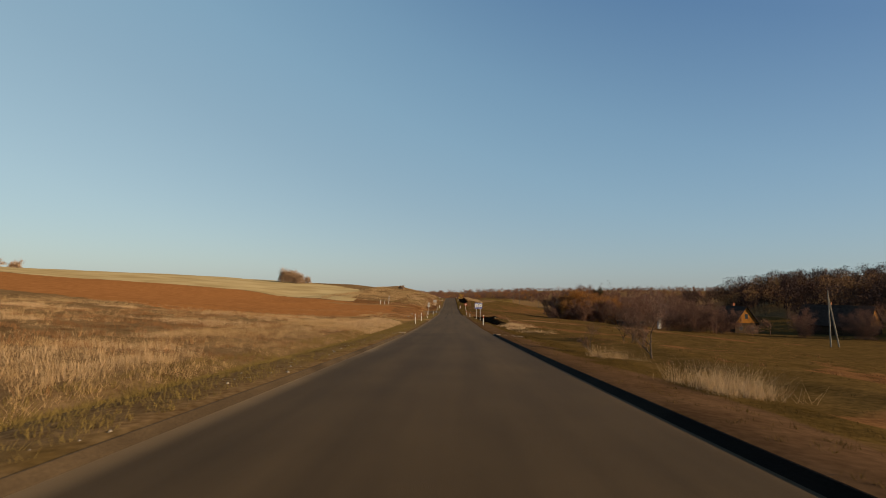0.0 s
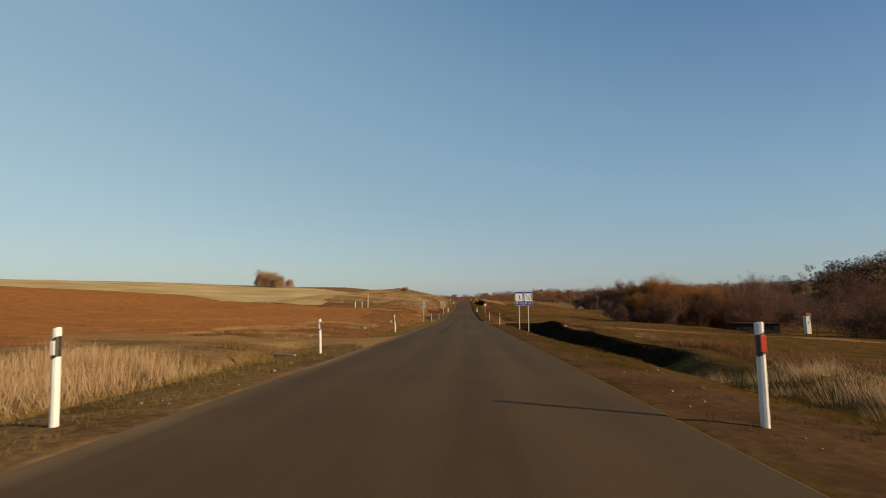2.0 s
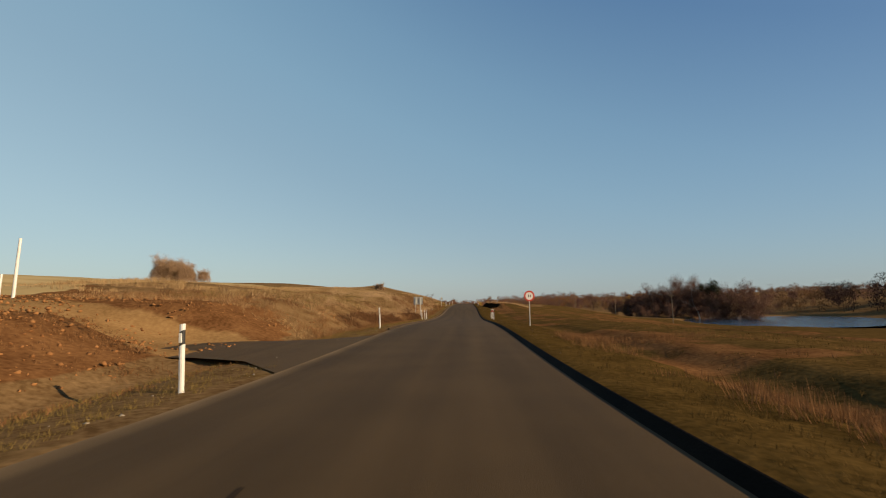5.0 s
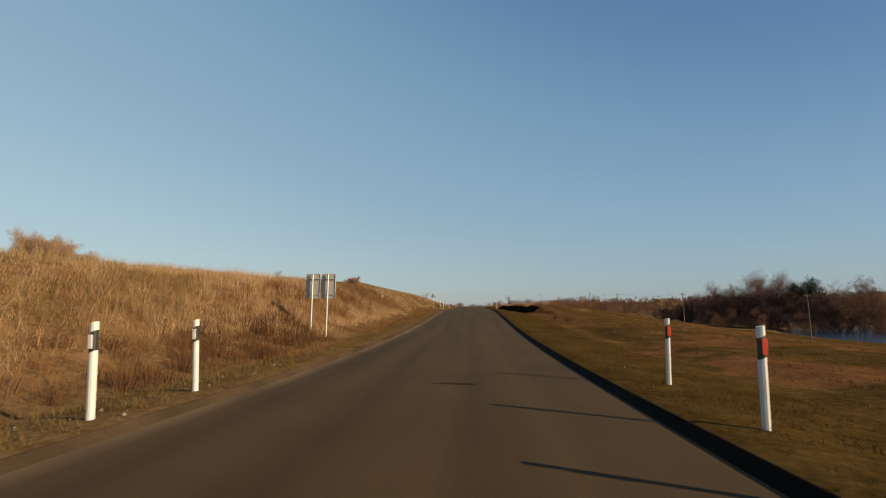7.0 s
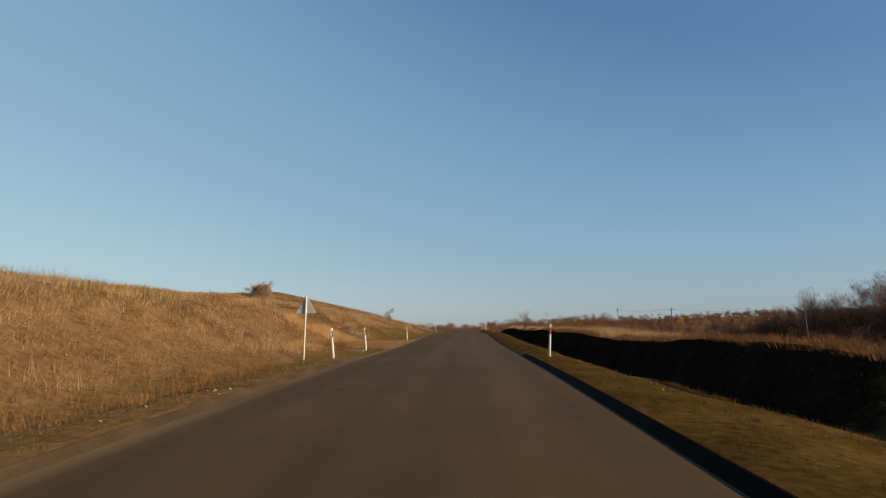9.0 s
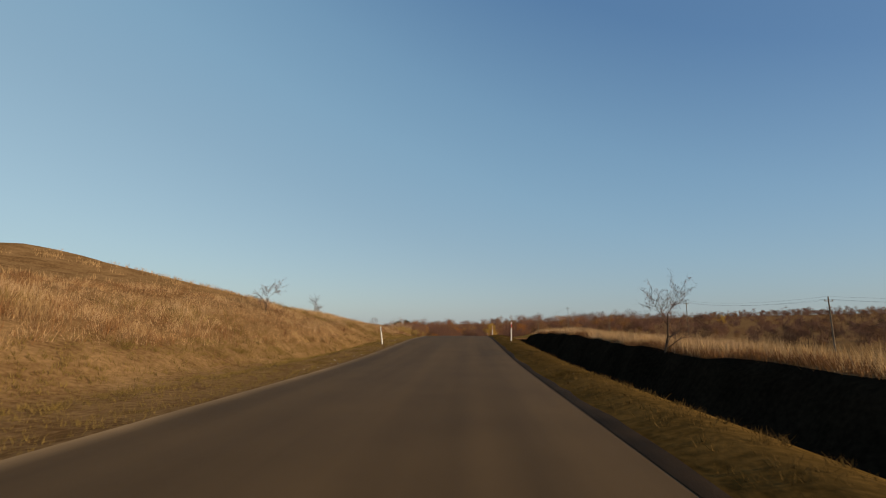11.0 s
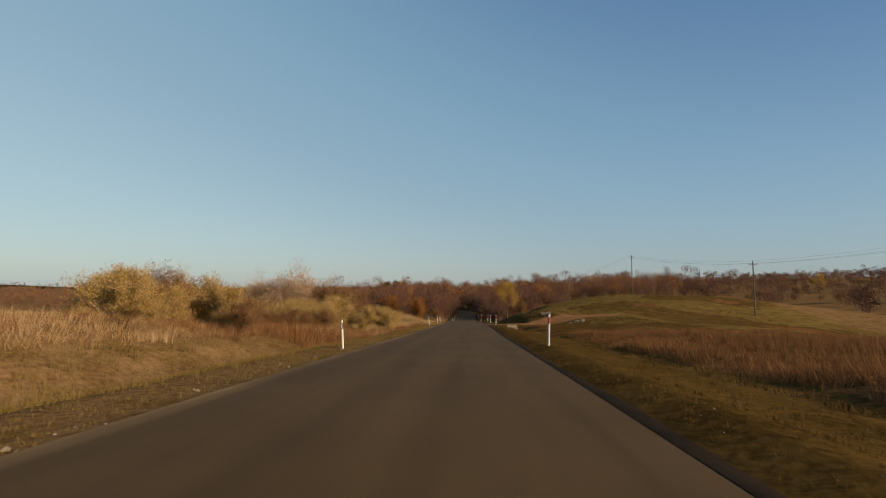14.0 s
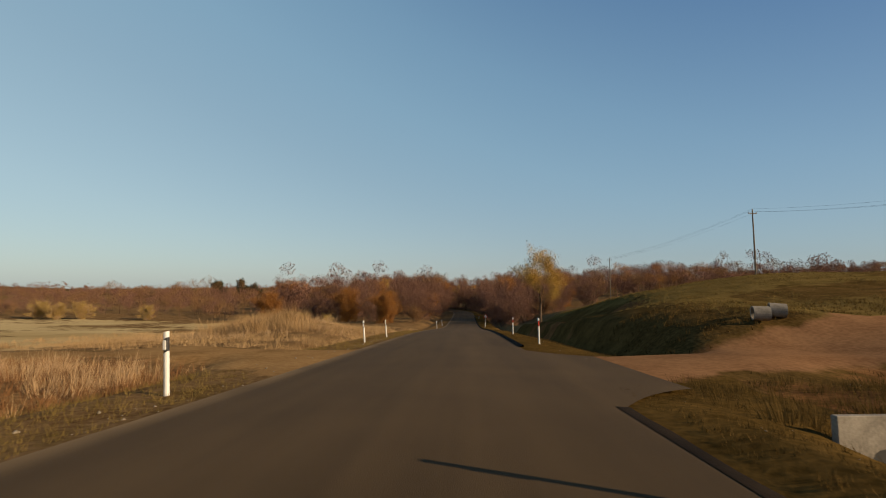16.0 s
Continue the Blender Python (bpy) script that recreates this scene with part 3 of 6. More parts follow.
def ribbon(name, y0, y1, step, cross, mat):
    """A strip along the road with the given cross section of (offset, height) pairs."""
    ys = np.arange(y0, y1 + 0.01, step)
    cs = np.array(cross)
    px = road_x(ys)[:, None] + cs[None, :, 0]
    pz = road_z(ys)[:, None] + cs[None, :, 1]
    py = np.broadcast_to(ys[:, None], px.shape)
    n, w = px.shape
    i = (np.arange(n - 1)[:, None] * w + np.arange(w - 1)[None]).ravel()
    me = fast_mesh(name, np.stack([px, py, pz], -1).reshape(-1, 3), np.stack([i, i + 1, i + w + 1, i + w], 1), mat)
    me.polygons.foreach_set("use_smooth", np.zeros(len(i), bool))
    return me


road = new("road", ribbon("road", -40, 1090, 1.5, [(-HALF - 0.12, -0.06), (-HALF, -0.01), (-1.5, 0.015), (0, 0.03), (1.5, 0.015), (HALF, -0.01), (HALF + 0.12, -0.06)], ASPHALT))
road.data.attributes.new("across", "FLOAT", "POINT").data.foreach_set("value", np.tile(np.array([-HALF - 0.12, -HALF, -1.5, 0, 1.5, HALF, HALF + 0.12], np.float32), len(road.data.vertices) // 7))
tagged(road, "worn dark asphalt country road without centre line", "road", kind="structure")


# ---- road furniture ----
def delineator(red):
    """A hollow white roadside post with a slanting black band and a reflector."""
    thing = new("delineator_post")
    ht = 1.18

    def outline():
        return [(-0.039, -0.02), (-0.03, -0.042), (0, -0.05), (0.03, -0.042), (0.039, -0.02), (0.039, 0.025), (-0.039, 0.025)]

    def sleeve(z0, z1, tilt0, tilt1, grow=0.0):
        bm = bmesh.new()
        low = [bm.verts.new((x * (1 + grow), y * (1 + grow), z0 + tilt0 * x)) for x, y in outline()]
        top = [bm.verts.new((x * (1 + grow), y * (1 + grow), z1 + tilt1 * x)) for x, y in outline()]
        n = len(low)
        for i in range(n):
            bm.faces.new((low[i], low[(i + 1) % n], top[(i + 1) % n], top[i]))
        bm.faces.new(low[::-1])
        bm.faces.new(top)
        return bm
    part("body", sleeve(-0.35, ht - 0.37, 0, 0.55), WHITE, thing)
    part("band", sleeve(ht - 0.37, ht - 0.12, 0.55, 0.55, -0.03), BLACK, thing, "black slanting band")
    part("cap", sleeve(ht - 0.12, ht, 0.55, 0.25), WHITE, thing)
    bm = bmesh.new()
    if red:
        box(bm, -0.029, 0.035, -0.064, -0.046, ht - 0.335, ht - 0.145, 0.006)
    else:
        box(bm, -0.031, 0.023, -0.064, -0.046, ht - 0.325, ht - 0.15, 0.006)
    part("reflector", bm, RED if red else WHITE, thing, "red reflector" if red else "white reflector")
    return thing


# offset from the road's middle, station, lean, how far it stands out of the ground
POSTS_RIGHT = [(4.05, 55.7, 0.7, 0.00), (4.27, 99.8, 1.3, 0.03), (4.44, 121.7, 0.5, 0.05), (4.30, 180.4, 1.2, 0.00), (4.12, 183.0, 1.4, 0.00), (4.45, 186.5, 1.7, 0.06), (4.05, 246.2, 4.0, 0.00), (4.13, 310.2, 1.5, 0.02),
               (4.16, 338.4, 2.0, 0.03), (4.18, 356.8, 1.2, -0.05), (4.13, 375.3, 1.6, 0.06), (4.01, 412.4, 0.8, 0.00), (4.22, 430.9, -1.4, 0.00), (4.26, 443.3, 0.0, 0.00), (4.0, 488.4, 0.0, 0.00), (4.1, 530, 0.0, 0.00)]
POSTS_LEFT = [(-4.32, 55.6, -3.0, 0.00), (-4.24, 65.5, -1.8, -0.04), (-4.19, 81.6, -3.4, 0.00), (-4.37, 120.6, -4.5, 0.00), (-3.96, 134.4, -2.4, 0.00), (-3.9, 153.1, -2.4, 0.00), (-3.93, 179.3, -2.4, 0.00), (-3.92, 182.8, -3.4, 0.00), (-3.9, 184.9, -3.6, 0.00),
              (-4.22, 246.6, -6.4, 0.00), (-4.19, 252.4, -5.6, 0.00), (-4.18, 268.8, -3.2, -0.10), (-4.52, 310.5, -7.2, 0.00), (-4.31, 376.0, -3.7, 0.00), (-4.45, 417.7, -3.7, -0.04), (-4.44, 433.8, -4.8, -0.04), (-4.44, 440.5, -5.6, -0.04),
              (-3.9, 484.1, -3.2, 0.00), (-3.9, 500, -3.2, 0.00)]


def set_posts(spots, red):
    first = None
    for off, y, lean, up in spots:
        x = float(road_x(y)) + off
        m = pose(x, y, gz(x, y) + up, 0, lean, 0)
        if first is None:
            first = delineator(red)
            first.matrix_basis = m
            tagged(first, "white plastic roadside post with red reflector" if red else "white plastic roadside post with black band", "post", "roadside posts")
        else:
            copy_thing(first, m)


set_posts(POSTS_RIGHT, True)
set_posts(POSTS_LEFT, False)


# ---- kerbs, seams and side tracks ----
# right kerb's colour includes the shade on its face turned from the sun
KERB_BLACK_SHADED = mixed("shaded_black_asphalt_kerb", (0.0028, 0.0019, 0.0011), (0.0090, 0.0062, 0.0036), 1.2, 30, 0.9, 0.3)
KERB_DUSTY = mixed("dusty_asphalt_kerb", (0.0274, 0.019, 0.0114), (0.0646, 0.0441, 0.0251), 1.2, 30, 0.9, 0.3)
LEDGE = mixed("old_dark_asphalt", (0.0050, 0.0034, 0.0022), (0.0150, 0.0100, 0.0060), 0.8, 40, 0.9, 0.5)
TAR = mixed("black_tar", (0.0182, 0.0129, 0.0084), (0.0342, 0.0243, 0.016), 0.6, 40, 0.9, 0.2)


def kerb(side, y0, y1):
    k = 0.8 if side > 0 else 0.55
    w = [(HALF - 0.06 * k, -0.012), (HALF + 0.06 * k, 0.034), (HALF + 0.16 * k, 0.078), (HALF + 0.19 * k, 0.082), (HALF + 0.23 * k, -0.02)]
    cross = [(side * a, b) for a, b in w]
    ob = new("kerb", ribbon("kerb", y0, y1, 1.5, cross if side > 0 else cross[::-1], KERB_BLACK_SHADED if side > 0 else KERB_DUSTY))
    tagged(ob, "low black moulded asphalt kerb along the road edge, shade painted in" if side > 0 else "low dusty moulded asphalt kerb along the road edge", "kerb", kind="structure")


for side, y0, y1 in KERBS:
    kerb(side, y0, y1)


def ledge(y0, y1):
    """The older, darker base course that shows beside the top layer, with a ragged rim."""
    ys = np.arange(y0, y1 + 0.01, 0.7)
    inner = road_x(ys) + HALF - 0.03
    outer = inner + 0.27 + 0.10 * rough(ys, ys * 0, 2.2, 14) + 0.05 * rough(ys, ys * 0, 0.9, 15)
    za, zb = road_z(ys) - 0.004, road_z(ys) - 0.012
    v = np.stack([np.stack([inner, ys, za], 1), np.stack([outer, ys, zb], 1), np.stack([outer + 0.08, ys, zb - 0.1], 1)], 1).reshape(-1, 3)
    k = np.arange(len(ys) - 1) * 3
    f = np.concatenate([np.stack([k, k + 1, k + 4, k + 3], 1), np.stack([k + 1, k + 2, k + 5, k + 4], 1)])
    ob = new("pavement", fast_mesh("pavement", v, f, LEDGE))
    tagged(ob, "darker ragged asphalt ledge beside the road surface", "pavement", kind="structure")


for y0, y1 in LEDGES:
    ledge(y0, y1)


def seam(y0, y1, off, wide, wander, seed):
    """A strip of tar in the road's surface."""
    rnd = random.Random(seed)
    bm = bmesh.new()
    last = None
    y = y0
    while y <= y1:
        x = float(road_x(y)) + off + wander * float(rough(y, seed, 9, seed))
        z = float(road_z(y)) + 0.03 - abs(off) * 0.012 + 0.006
        w = wide * rnd.uniform(0.55, 1.2)
        now = (bm.verts.new((x - w, y, z)), bm.verts.new((x + w, y, z)))
        if last:
            bm.faces.new((last[0], last[1], now[1], now[0]))
        last, y = now, y + 0.8
    part("tar_seam", bm, TAR, road, "dark tar seam")


seam(78, 130, -0.75, 0.045, 0.25, 3)


def blot(x, y, rx, ry, seed):
    bm = bmesh.new()
    rnd = random.Random(seed)
    ring = [bm.verts.new((x + rx * math.cos(a) * rnd.uniform(0.7, 1.2), y + ry * math.sin(a) * rnd.uniform(0.7, 1.2),
                          float(road_z(y + ry * math.sin(a))) + 0.034 - abs(x) * 0.011)) for a in [k * math.pi / 7 for k in range(14)]]
    bm.faces.new(ring)
    part("tar_patch", bm, TAR, road, "dark oil stain")


for k, (x, y) in enumerate(((-0.6, 53), (0.8, 83), (0.4, 186), (-1.0, 183.5), (0.9, 170), (-1.2, 237.5), (-0.7, 237), (-1.8, 307), (1.1, 339), (-0.3, 377), (-1.2, 376), (0.9, 404), (-0.4, 403))):
    blot(float(road_x(y)) + x, y, 0.22 + 0.1 * (k % 3), 0.10 + 0.05 * (k % 2), k)


def apron(side, y0, half, deep):
    """Asphalt that flares from the road into a side track."""
    rows = []
    for k in range(9):
        d = HALF - 0.02 + deep * k / 8
        wide = half + 3.2 * math.exp(-(k / 8) * deep / 1.6)
        rows.append([(float(road_x(y)) + side * d, y, float(road_z(y)) - 0.0125 - 0.0015 * k) for y in [y0 + wide * (j / 10 - 1) for j in range(21)]])
    verts = [v for r in rows for v in r]
    faces = [(a * 21 + b, a * 21 + b + 1, a * 21 + b + 22, a * 21 + b + 21) for a in range(8) for b in range(20)]
    if side > 0:
        faces = [f[::-1] for f in faces]
    ob = new("pavement", mesh_of("pavement", verts, faces, ASPHALT))
    tagged(ob, "asphalt apron where a dirt track joins the road", "pavement", kind="structure")


apron(1, 107.8, 2.9, 1.0)
apron(1, 349.2, 3.0, 1.4)
apron(1, 421.8, 2.4, 2.0)
apron(-1, 142, 2.4, 14)


# ---- water ----
def lake_water():
    m, nt, out = material("lake_water")
    out.inputs["Base Color"].default_value = (0.012, 0.035, 0.075, 1)
    out.inputs["Roughness"].default_value = 0.08
    n, b, c = nt.nodes.new("ShaderNodeTexNoise"), nt.nodes.new("ShaderNodeBump"), nt.nodes.new("ShaderNodeTexCoord")
    n.inputs["Scale"].default_value, n.inputs["Detail"].default_value = 0.8, 4
    b.inputs["Strength"].default_value, b.inputs["Distance"].default_value = 1.0, 0.35
    nt.links.new(c.outputs["Object"], n.inputs["Vector"])
    nt.links.new(n.outputs["Fac"], b.inputs["Height"])
    nt.links.new(b.outputs["Normal"], out.inputs["Normal"])
    return m


bm = bmesh.new()
ring = [bm.verts.new((112 + 1.12 * (0.61 * 76 * math.cos(a) + 0.79 * 44 * math.sin(a)), 320 + 1.12 * (0.79 * 76 * math.cos(a) - 0.61 * 44 * math.sin(a)), LAKE_Z)) for a in [k * math.pi / 24 for k in range(48)]]
bm.faces.new(ring)
me = bpy.data.meshes.new("water")
bm.to_mesh(me)
bm.free()
me.materials.append(lake_water())
tagged(new("water", me), "calm blue lake in the valley", "lake", kind="structure")


# ---- signs ----
SIGN_WHITE = mixed("sign_white_film", (0.5472, 0.5472, 0.5168), (0.608, 0.608, 0.5776), 0.5, 20, 0.4, 0.0)
SIGN_BACK = mixed("dull_aluminium", (0.304, 0.304, 0.2812), (0.3952, 0.3876, 0.3572), 0.4, 12, 0.5, 0.05, metal=0.2)
SIGN_BLACK = mixed("sign_black_film", (0.0091, 0.0091, 0.0091), (0.019, 0.019, 0.019), 0.5, 20, 0.5, 0.0)


def pole(parent, x, z0, z1, r=0.035):
    bm = bmesh.new()
    tube(bm, [(x, 0, z0), (x, 0, z1)], [r, r], 12)
    return part("pole", bm, GREY_STEEL, parent, "galvanised steel pole")


def slab(poly, y0, y1, bevel=0.0):
    """A plate with the outline poly in x and z, between y0 and y1."""
    bm = bmesh.new()
    a = [bm.verts.new((x, y0, z)) for x, z in poly]
    b = [bm.verts.new((x, y1, z)) for x, z in poly]
    n = len(a)
    bm.faces.new(a)
    bm.faces.new(b[::-1])
    for i in range(n):
        bm.faces.new((a[i], b[i], b[(i + 1) % n], a[(i + 1) % n]))
    bmesh.ops.recalc_face_normals(bm, faces=bm.faces)
    if bevel:
        bmesh.ops.bevel(bm, geom=list(bm.edges), offset=bevel, segments=1, affect="EDGES")
    return bm


def rounded(x0, x1, z0, z1, r=0.05, n=4):
    out = []
    for cx, cz, a0 in ((x1 - r, z0 + r, -90), (x1 - r, z1 - r, 0), (x0 + r, z1 - r, 90), (x0 + r, z0 + r, 180)):
        out += [(cx + r * math.cos(radians(a0 + 90 * k / n)), cz + r * math.sin(radians(a0 + 90 * k / n))) for k in range(n + 1)]
    return out


def disc(cx, cz, r, n=28):
    return [(cx + r * math.cos(2 * math.pi * k / n), cz + r * math.sin(2 * math.pi * k / n)) for k in range(n)]


def triangle(cx, z0, wide, tall, r=0.05):
    pts = [(cx - wide / 2, z0), (cx + wide / 2, z0), (cx, z0 + tall)]
    out = []
    for k, p in enumerate(pts):
        a, b = Vector(pts[k - 1]), Vector(pts[(k + 1) % 3])
        v = Vector(p)
        out += [tuple(v + (a - v).normalized() * r), tuple(v + ((a - v).normalized() + (b - v).normalized()) * r * 0.28), tuple(v + (b - v).normalized() * r)]
    return out


def lettering(text, x, z, size, parent, y):
    """Writing in the built-in font, each letter a part."""
    for letter, step in text:
        cu = bpy.data.curves.new("letter", "FONT")
        cu.body, cu.size, cu.extrude = letter, size, 0.002
        tmp = bpy.data.objects.new("letter", cu)
        me = bpy.data.meshes.new_from_object(tmp)
        bpy.data.objects.remove(tmp)
        me.materials.clear()
        me.materials.append(SIGN_WHITE)
        ob = new("letter", me)
        ob.parent = parent
        ob.matrix_basis = pose(x + step * size, y, z, 90, 0, 0)
        tagged(ob, "white lettering")


def service_sign(x, y, front):
    """Two tall service panels side by side, each on a pole of its own."""
    half = 0.355 if front else 0.345
    for cx in (-0.37, 0.37) if front else (-0.365, 0.365):
        k = int(cx > 0)
        px = x + cx
        g = gz(px, y)
        thing = empty("road_sign", (px, y, g), "blue and white service sign on a grey pole" if front else "back of a tall service sign on a grey pole", "sign", "service signs", 0 if front else 0)
        top = (-0.2 if front else -1.34) - g
        low = top - (1.14 if front else 1.17)
        pole(thing, 0.0, -0.4, top - 0.02, 0.035 if front else 0.042)
        if not front:
            part("panel", slab(rounded(-half, half, low, top), 0.10, 0.12, 0.003), SIGN_BACK, thing, "dull aluminium back")
            for zz in (low + 0.2, top - 0.25):
                bm = bmesh.new()
                box(bm, -0.32, 0.32, 0.042, 0.101, zz - 0.02, zz + 0.02, 0.003)
                part("bracket", bm, GREY_STEEL, thing)
            bm = bmesh.new()
            box(bm, 0.32, 0.342, 0.075, 0.099, low + 0.03, top - 0.03, 0.004)
            part("stiffener", bm, GREY_STEEL, thing)
            continue
        part("panel", slab(rounded(-0.355, 0.355, low, top), -0.06, -0.04, 0.003), SIGN_WHITE, thing, "white rim")
        part("blue_field", slab(rounded(-0.335, 0.335, low + 0.02, top - 0.02, 0.04), -0.064, -0.060), BLUE, thing, "blue field")
        part("white_field", slab(rounded(-0.285, 0.285, low + 0.33, top - 0.17, 0.03), -0.068, -0.064), SIGN_WHITE, thing, "white picture field")
        arrow = [(-0.27, low + 0.19), (-0.18, low + 0.25), (-0.18, low + 0.215), (-0.08, low + 0.215), (-0.08, low + 0.165), (-0.18, low + 0.165), (-0.18, low + 0.13)]
        part("arrow", slab(arrow, -0.068, -0.064), SIGN_WHITE, thing, "white arrow")
        lettering((("1", 0.0), ("k", 0.62), ("m", 1.12)), -0.05, low + 0.135, 0.16, thing, -0.065)
        mid = (low + 0.33 + top - 0.17) / 2
        if k == 0:
            part("symbol", slab([(-0.06, mid - 0.25), (0.0, mid - 0.25), (0.05, mid - 0.02), (0.09, mid - 0.25), (0.12, mid - 0.22), (0.10, mid + 0.02), (0.06, mid + 0.16), (0.0, mid + 0.14), (0.02, mid)], -0.072, -0.068), SIGN_BLACK, thing, "black plain symbol")
            part("symbol_bar", slab([(-0.08, mid + 0.22), (0.05, mid + 0.13), (0.06, mid + 0.15), (-0.06, mid + 0.25)], -0.072, -0.068), SIGN_BLACK, thing)
        else:
            for s in (1, -1):
                part("utensil_handle", slab([(s * 0.17 - 0.02, mid - 0.23), (s * 0.17 + 0.03, mid - 0.2), (-s * 0.1 + 0.02, mid + 0.1), (-s * 0.1 - 0.02, mid + 0.08)], -0.072 - 0.001 * s, -0.068), SIGN_BLACK, thing)
            part("spoon_bowl", slab([(x0 - 0.13, z0 + mid + 0.14) for x0, z0 in [(0.055 * math.cos(a) - 0.05 * math.sin(a), 0.055 * math.cos(a) * -0.6 + 0.08 * math.sin(a)) for a in [k2 * math.pi / 8 for k2 in range(16)]]], -0.074, -0.068), SIGN_BLACK, thing)
            for q in range(3):
                part("fork_tine", slab([(0.10 + 0.035 * q, mid + 0.10 - 0.02 * q), (0.125 + 0.035 * q, mid + 0.09 - 0.02 * q), (0.165 + 0.035 * q, mid + 0.21 - 0.03 * q), (0.145 + 0.035 * q, mid + 0.22 - 0.03 * q)], -0.072, -0.068), SIGN_BLACK, thing)


service_sign(5.4, 88.6, True)
service_sign(-6.97, 198.3, False)


def plate_sign(x, y, plates, back, label, top):
    """Round and triangular plates on one pole; plates from the top down."""
    g = gz(x, y)
    thing = empty("road_sign", (x, y, g), label, "sign", "traffic signs")
    z = top - g
    pole(thing, 0, -0.4, z - 0.03)
    yy = 0.036 if back else -0.056
    for kind, size in plates:
        if kind == "triangle":
            tall = size * 0.87
            shape, z0 = triangle(0, z - tall, size, tall), z - tall
        else:
            tall = size
            shape, z0 = disc(0, z - size / 2, size / 2), z - size
        part("plate", slab(shape, yy, yy + 0.02, 0.002), SIGN_BACK if back else RED, thing, "dull aluminium back" if back else "red rim")
        if back:
            for zz in ((z0 + tall * 0.3),):
                bm = bmesh.new()
                box(bm, -size * 0.28, size * 0.28, yy - 0.02, yy + 0.001, zz - 0.02, zz + 0.02, 0.003)
                part("bracket", bm, GREY_STEEL, thing)
        else:
            inner = triangle(0, z - tall + size * 0.1, size * 0.66, tall * 0.66) if kind == "triangle" else disc(0, z - size / 2, size * 0.36)
            part("face", slab(inner, yy - 0.004, yy), SIGN_WHITE, thing, "white face")
            zc = z - tall * 0.6 if kind == "triangle" else z - size / 2
            for dx in (-0.09, 0.05):
                part("bar", slab([(dx, zc - 0.09), (dx + 0.06, zc - 0.09), (dx + 0.06, zc + 0.09), (dx, zc + 0.09)], yy - 0.008, yy - 0.004), SIGN_BLACK, thing, "black plain bar")
        z -= tall + 0.02
    return thing


plate_sign(-5.85, 120.7, [("triangle", 0.78), ("disc", 0.72)], True, "back of a triangular and a round sign on one pole", -0.8)
plate_sign(-6.0, 246.7, [("triangle", 0.85)], True, "back of a triangular sign on a grey pole", -0.3)
plate_sign(5.1, 159.5, [("disc", 0.75)], False, "round white sign with red rim on a pole", -1.8)
plate_sign(4.6, 498, [("triangle", 0.85)], False, "triangular warning sign with red rim on a pole", float(road_z(498)) + 2.3)


# ---- poles and wires ----
def utility_pole(x, y, top, arms=True, strut=False):
    g = gz(x, y)
    thing = empty("utility_pole", (x, y, g), "white concrete utility pole with a strut" if strut else "weathered wooden utility pole with a short crossarm", "utility pole", "power line poles", 10)
    h = top - g
    mat = CONCRETE if strut else WOOD_POLE
    bm = bmesh.new()
    tube(bm, [(0, 0, -1.0), (0, 0, h * 0.5), (0, 0, h)], [0.13, 0.11, 0.08], 10)
    part("pole", bm, mat, thing)
    if strut:
        bm = bmesh.new()
        tube(bm, [(1.9, 0, -1.0), (0.12, 0, h * 0.86)], [0.13, 0.10], 10)
        part("strut", bm, mat, thing)
    if arms:
        bm = bmesh.new()
        box(bm, -0.7, 0.7, -0.05, 0.05, h - 0.55, h - 0.45, 0.01)
        part("crossarm", bm, WOOD_POLE, thing)
    for dx, dz in ((-0.6, -0.4), (0.6, -0.4), (0, 0.05)) if arms else ((0, 0.05),):
        bm = bmesh.new()
        tube(bm, [(dx, 0, h + dz - 0.06), (dx, 0, h + dz + 0.02), (dx, 0, h + dz + 0.10), (dx, 0, h + dz + 0.14)], [0.02, 0.05, 0.05, 0.02], 8)
        part("insulator", bm, CONCRETE, thing, "pale ceramic insulator")
    return x, y, top


LINE = [utility_pole(61, 266, 0.5), utility_pole(59, 312, 2.4), utility_pole(51.5, 347, 3.6), utility_pole(53, 393, 5.6), utility_pole(46.6, 433.6, 3.5), utility_pole(43, 478.5, 7.9), utility_pole(38, 530, 4.5)]
utility_pole(69, 84, 3.4, False, True)


def wires(spots):
    for dx, dz in ((-0.6, -0.28), (0.6, -0.28), (0, 0.17)):
        for (x0, y0, z0), (x1, y1, z1) in zip(spots, spots[1:]):
            bm = bmesh.new()
            pts = [(x0 + (x1 - x0) * k / 10 + dx, y0 + (y1 - y0) * k / 10, z0 + (z1 - z0) * k / 10 + dz - 3.2 * (k / 10) * (1 - k / 10)) for k in range(11)]
            tube(bm, pts, [0.007] * 11, 4)
            me = bpy.data.meshes.new("power_cable")
            bm.to_mesh(me)
            bm.free()
            me.materials.append(TAR)
            tagged(new("power_cable", me), "thin dark overhead power cable between poles", "cable", "power cables")


wires(LINE)


def stake(x, y, h, r, mat, label):
    bm = bmesh.new()
    tube(bm, [(0, 0, -0.4), (0.02, 0, h * 0.6), (0.03, 0.02, h)], [r, r * 0.9, r * 0.8], 8)
    me = bpy.data.meshes.new("stake")
    bm.to_mesh(me)
    bm.free()
    me.materials.append(mat)
    ob = new("stake", me)
    ob.matrix_world = pose(x, y, gz(x, y))
    tagged(ob, label, "post", "marker stakes")


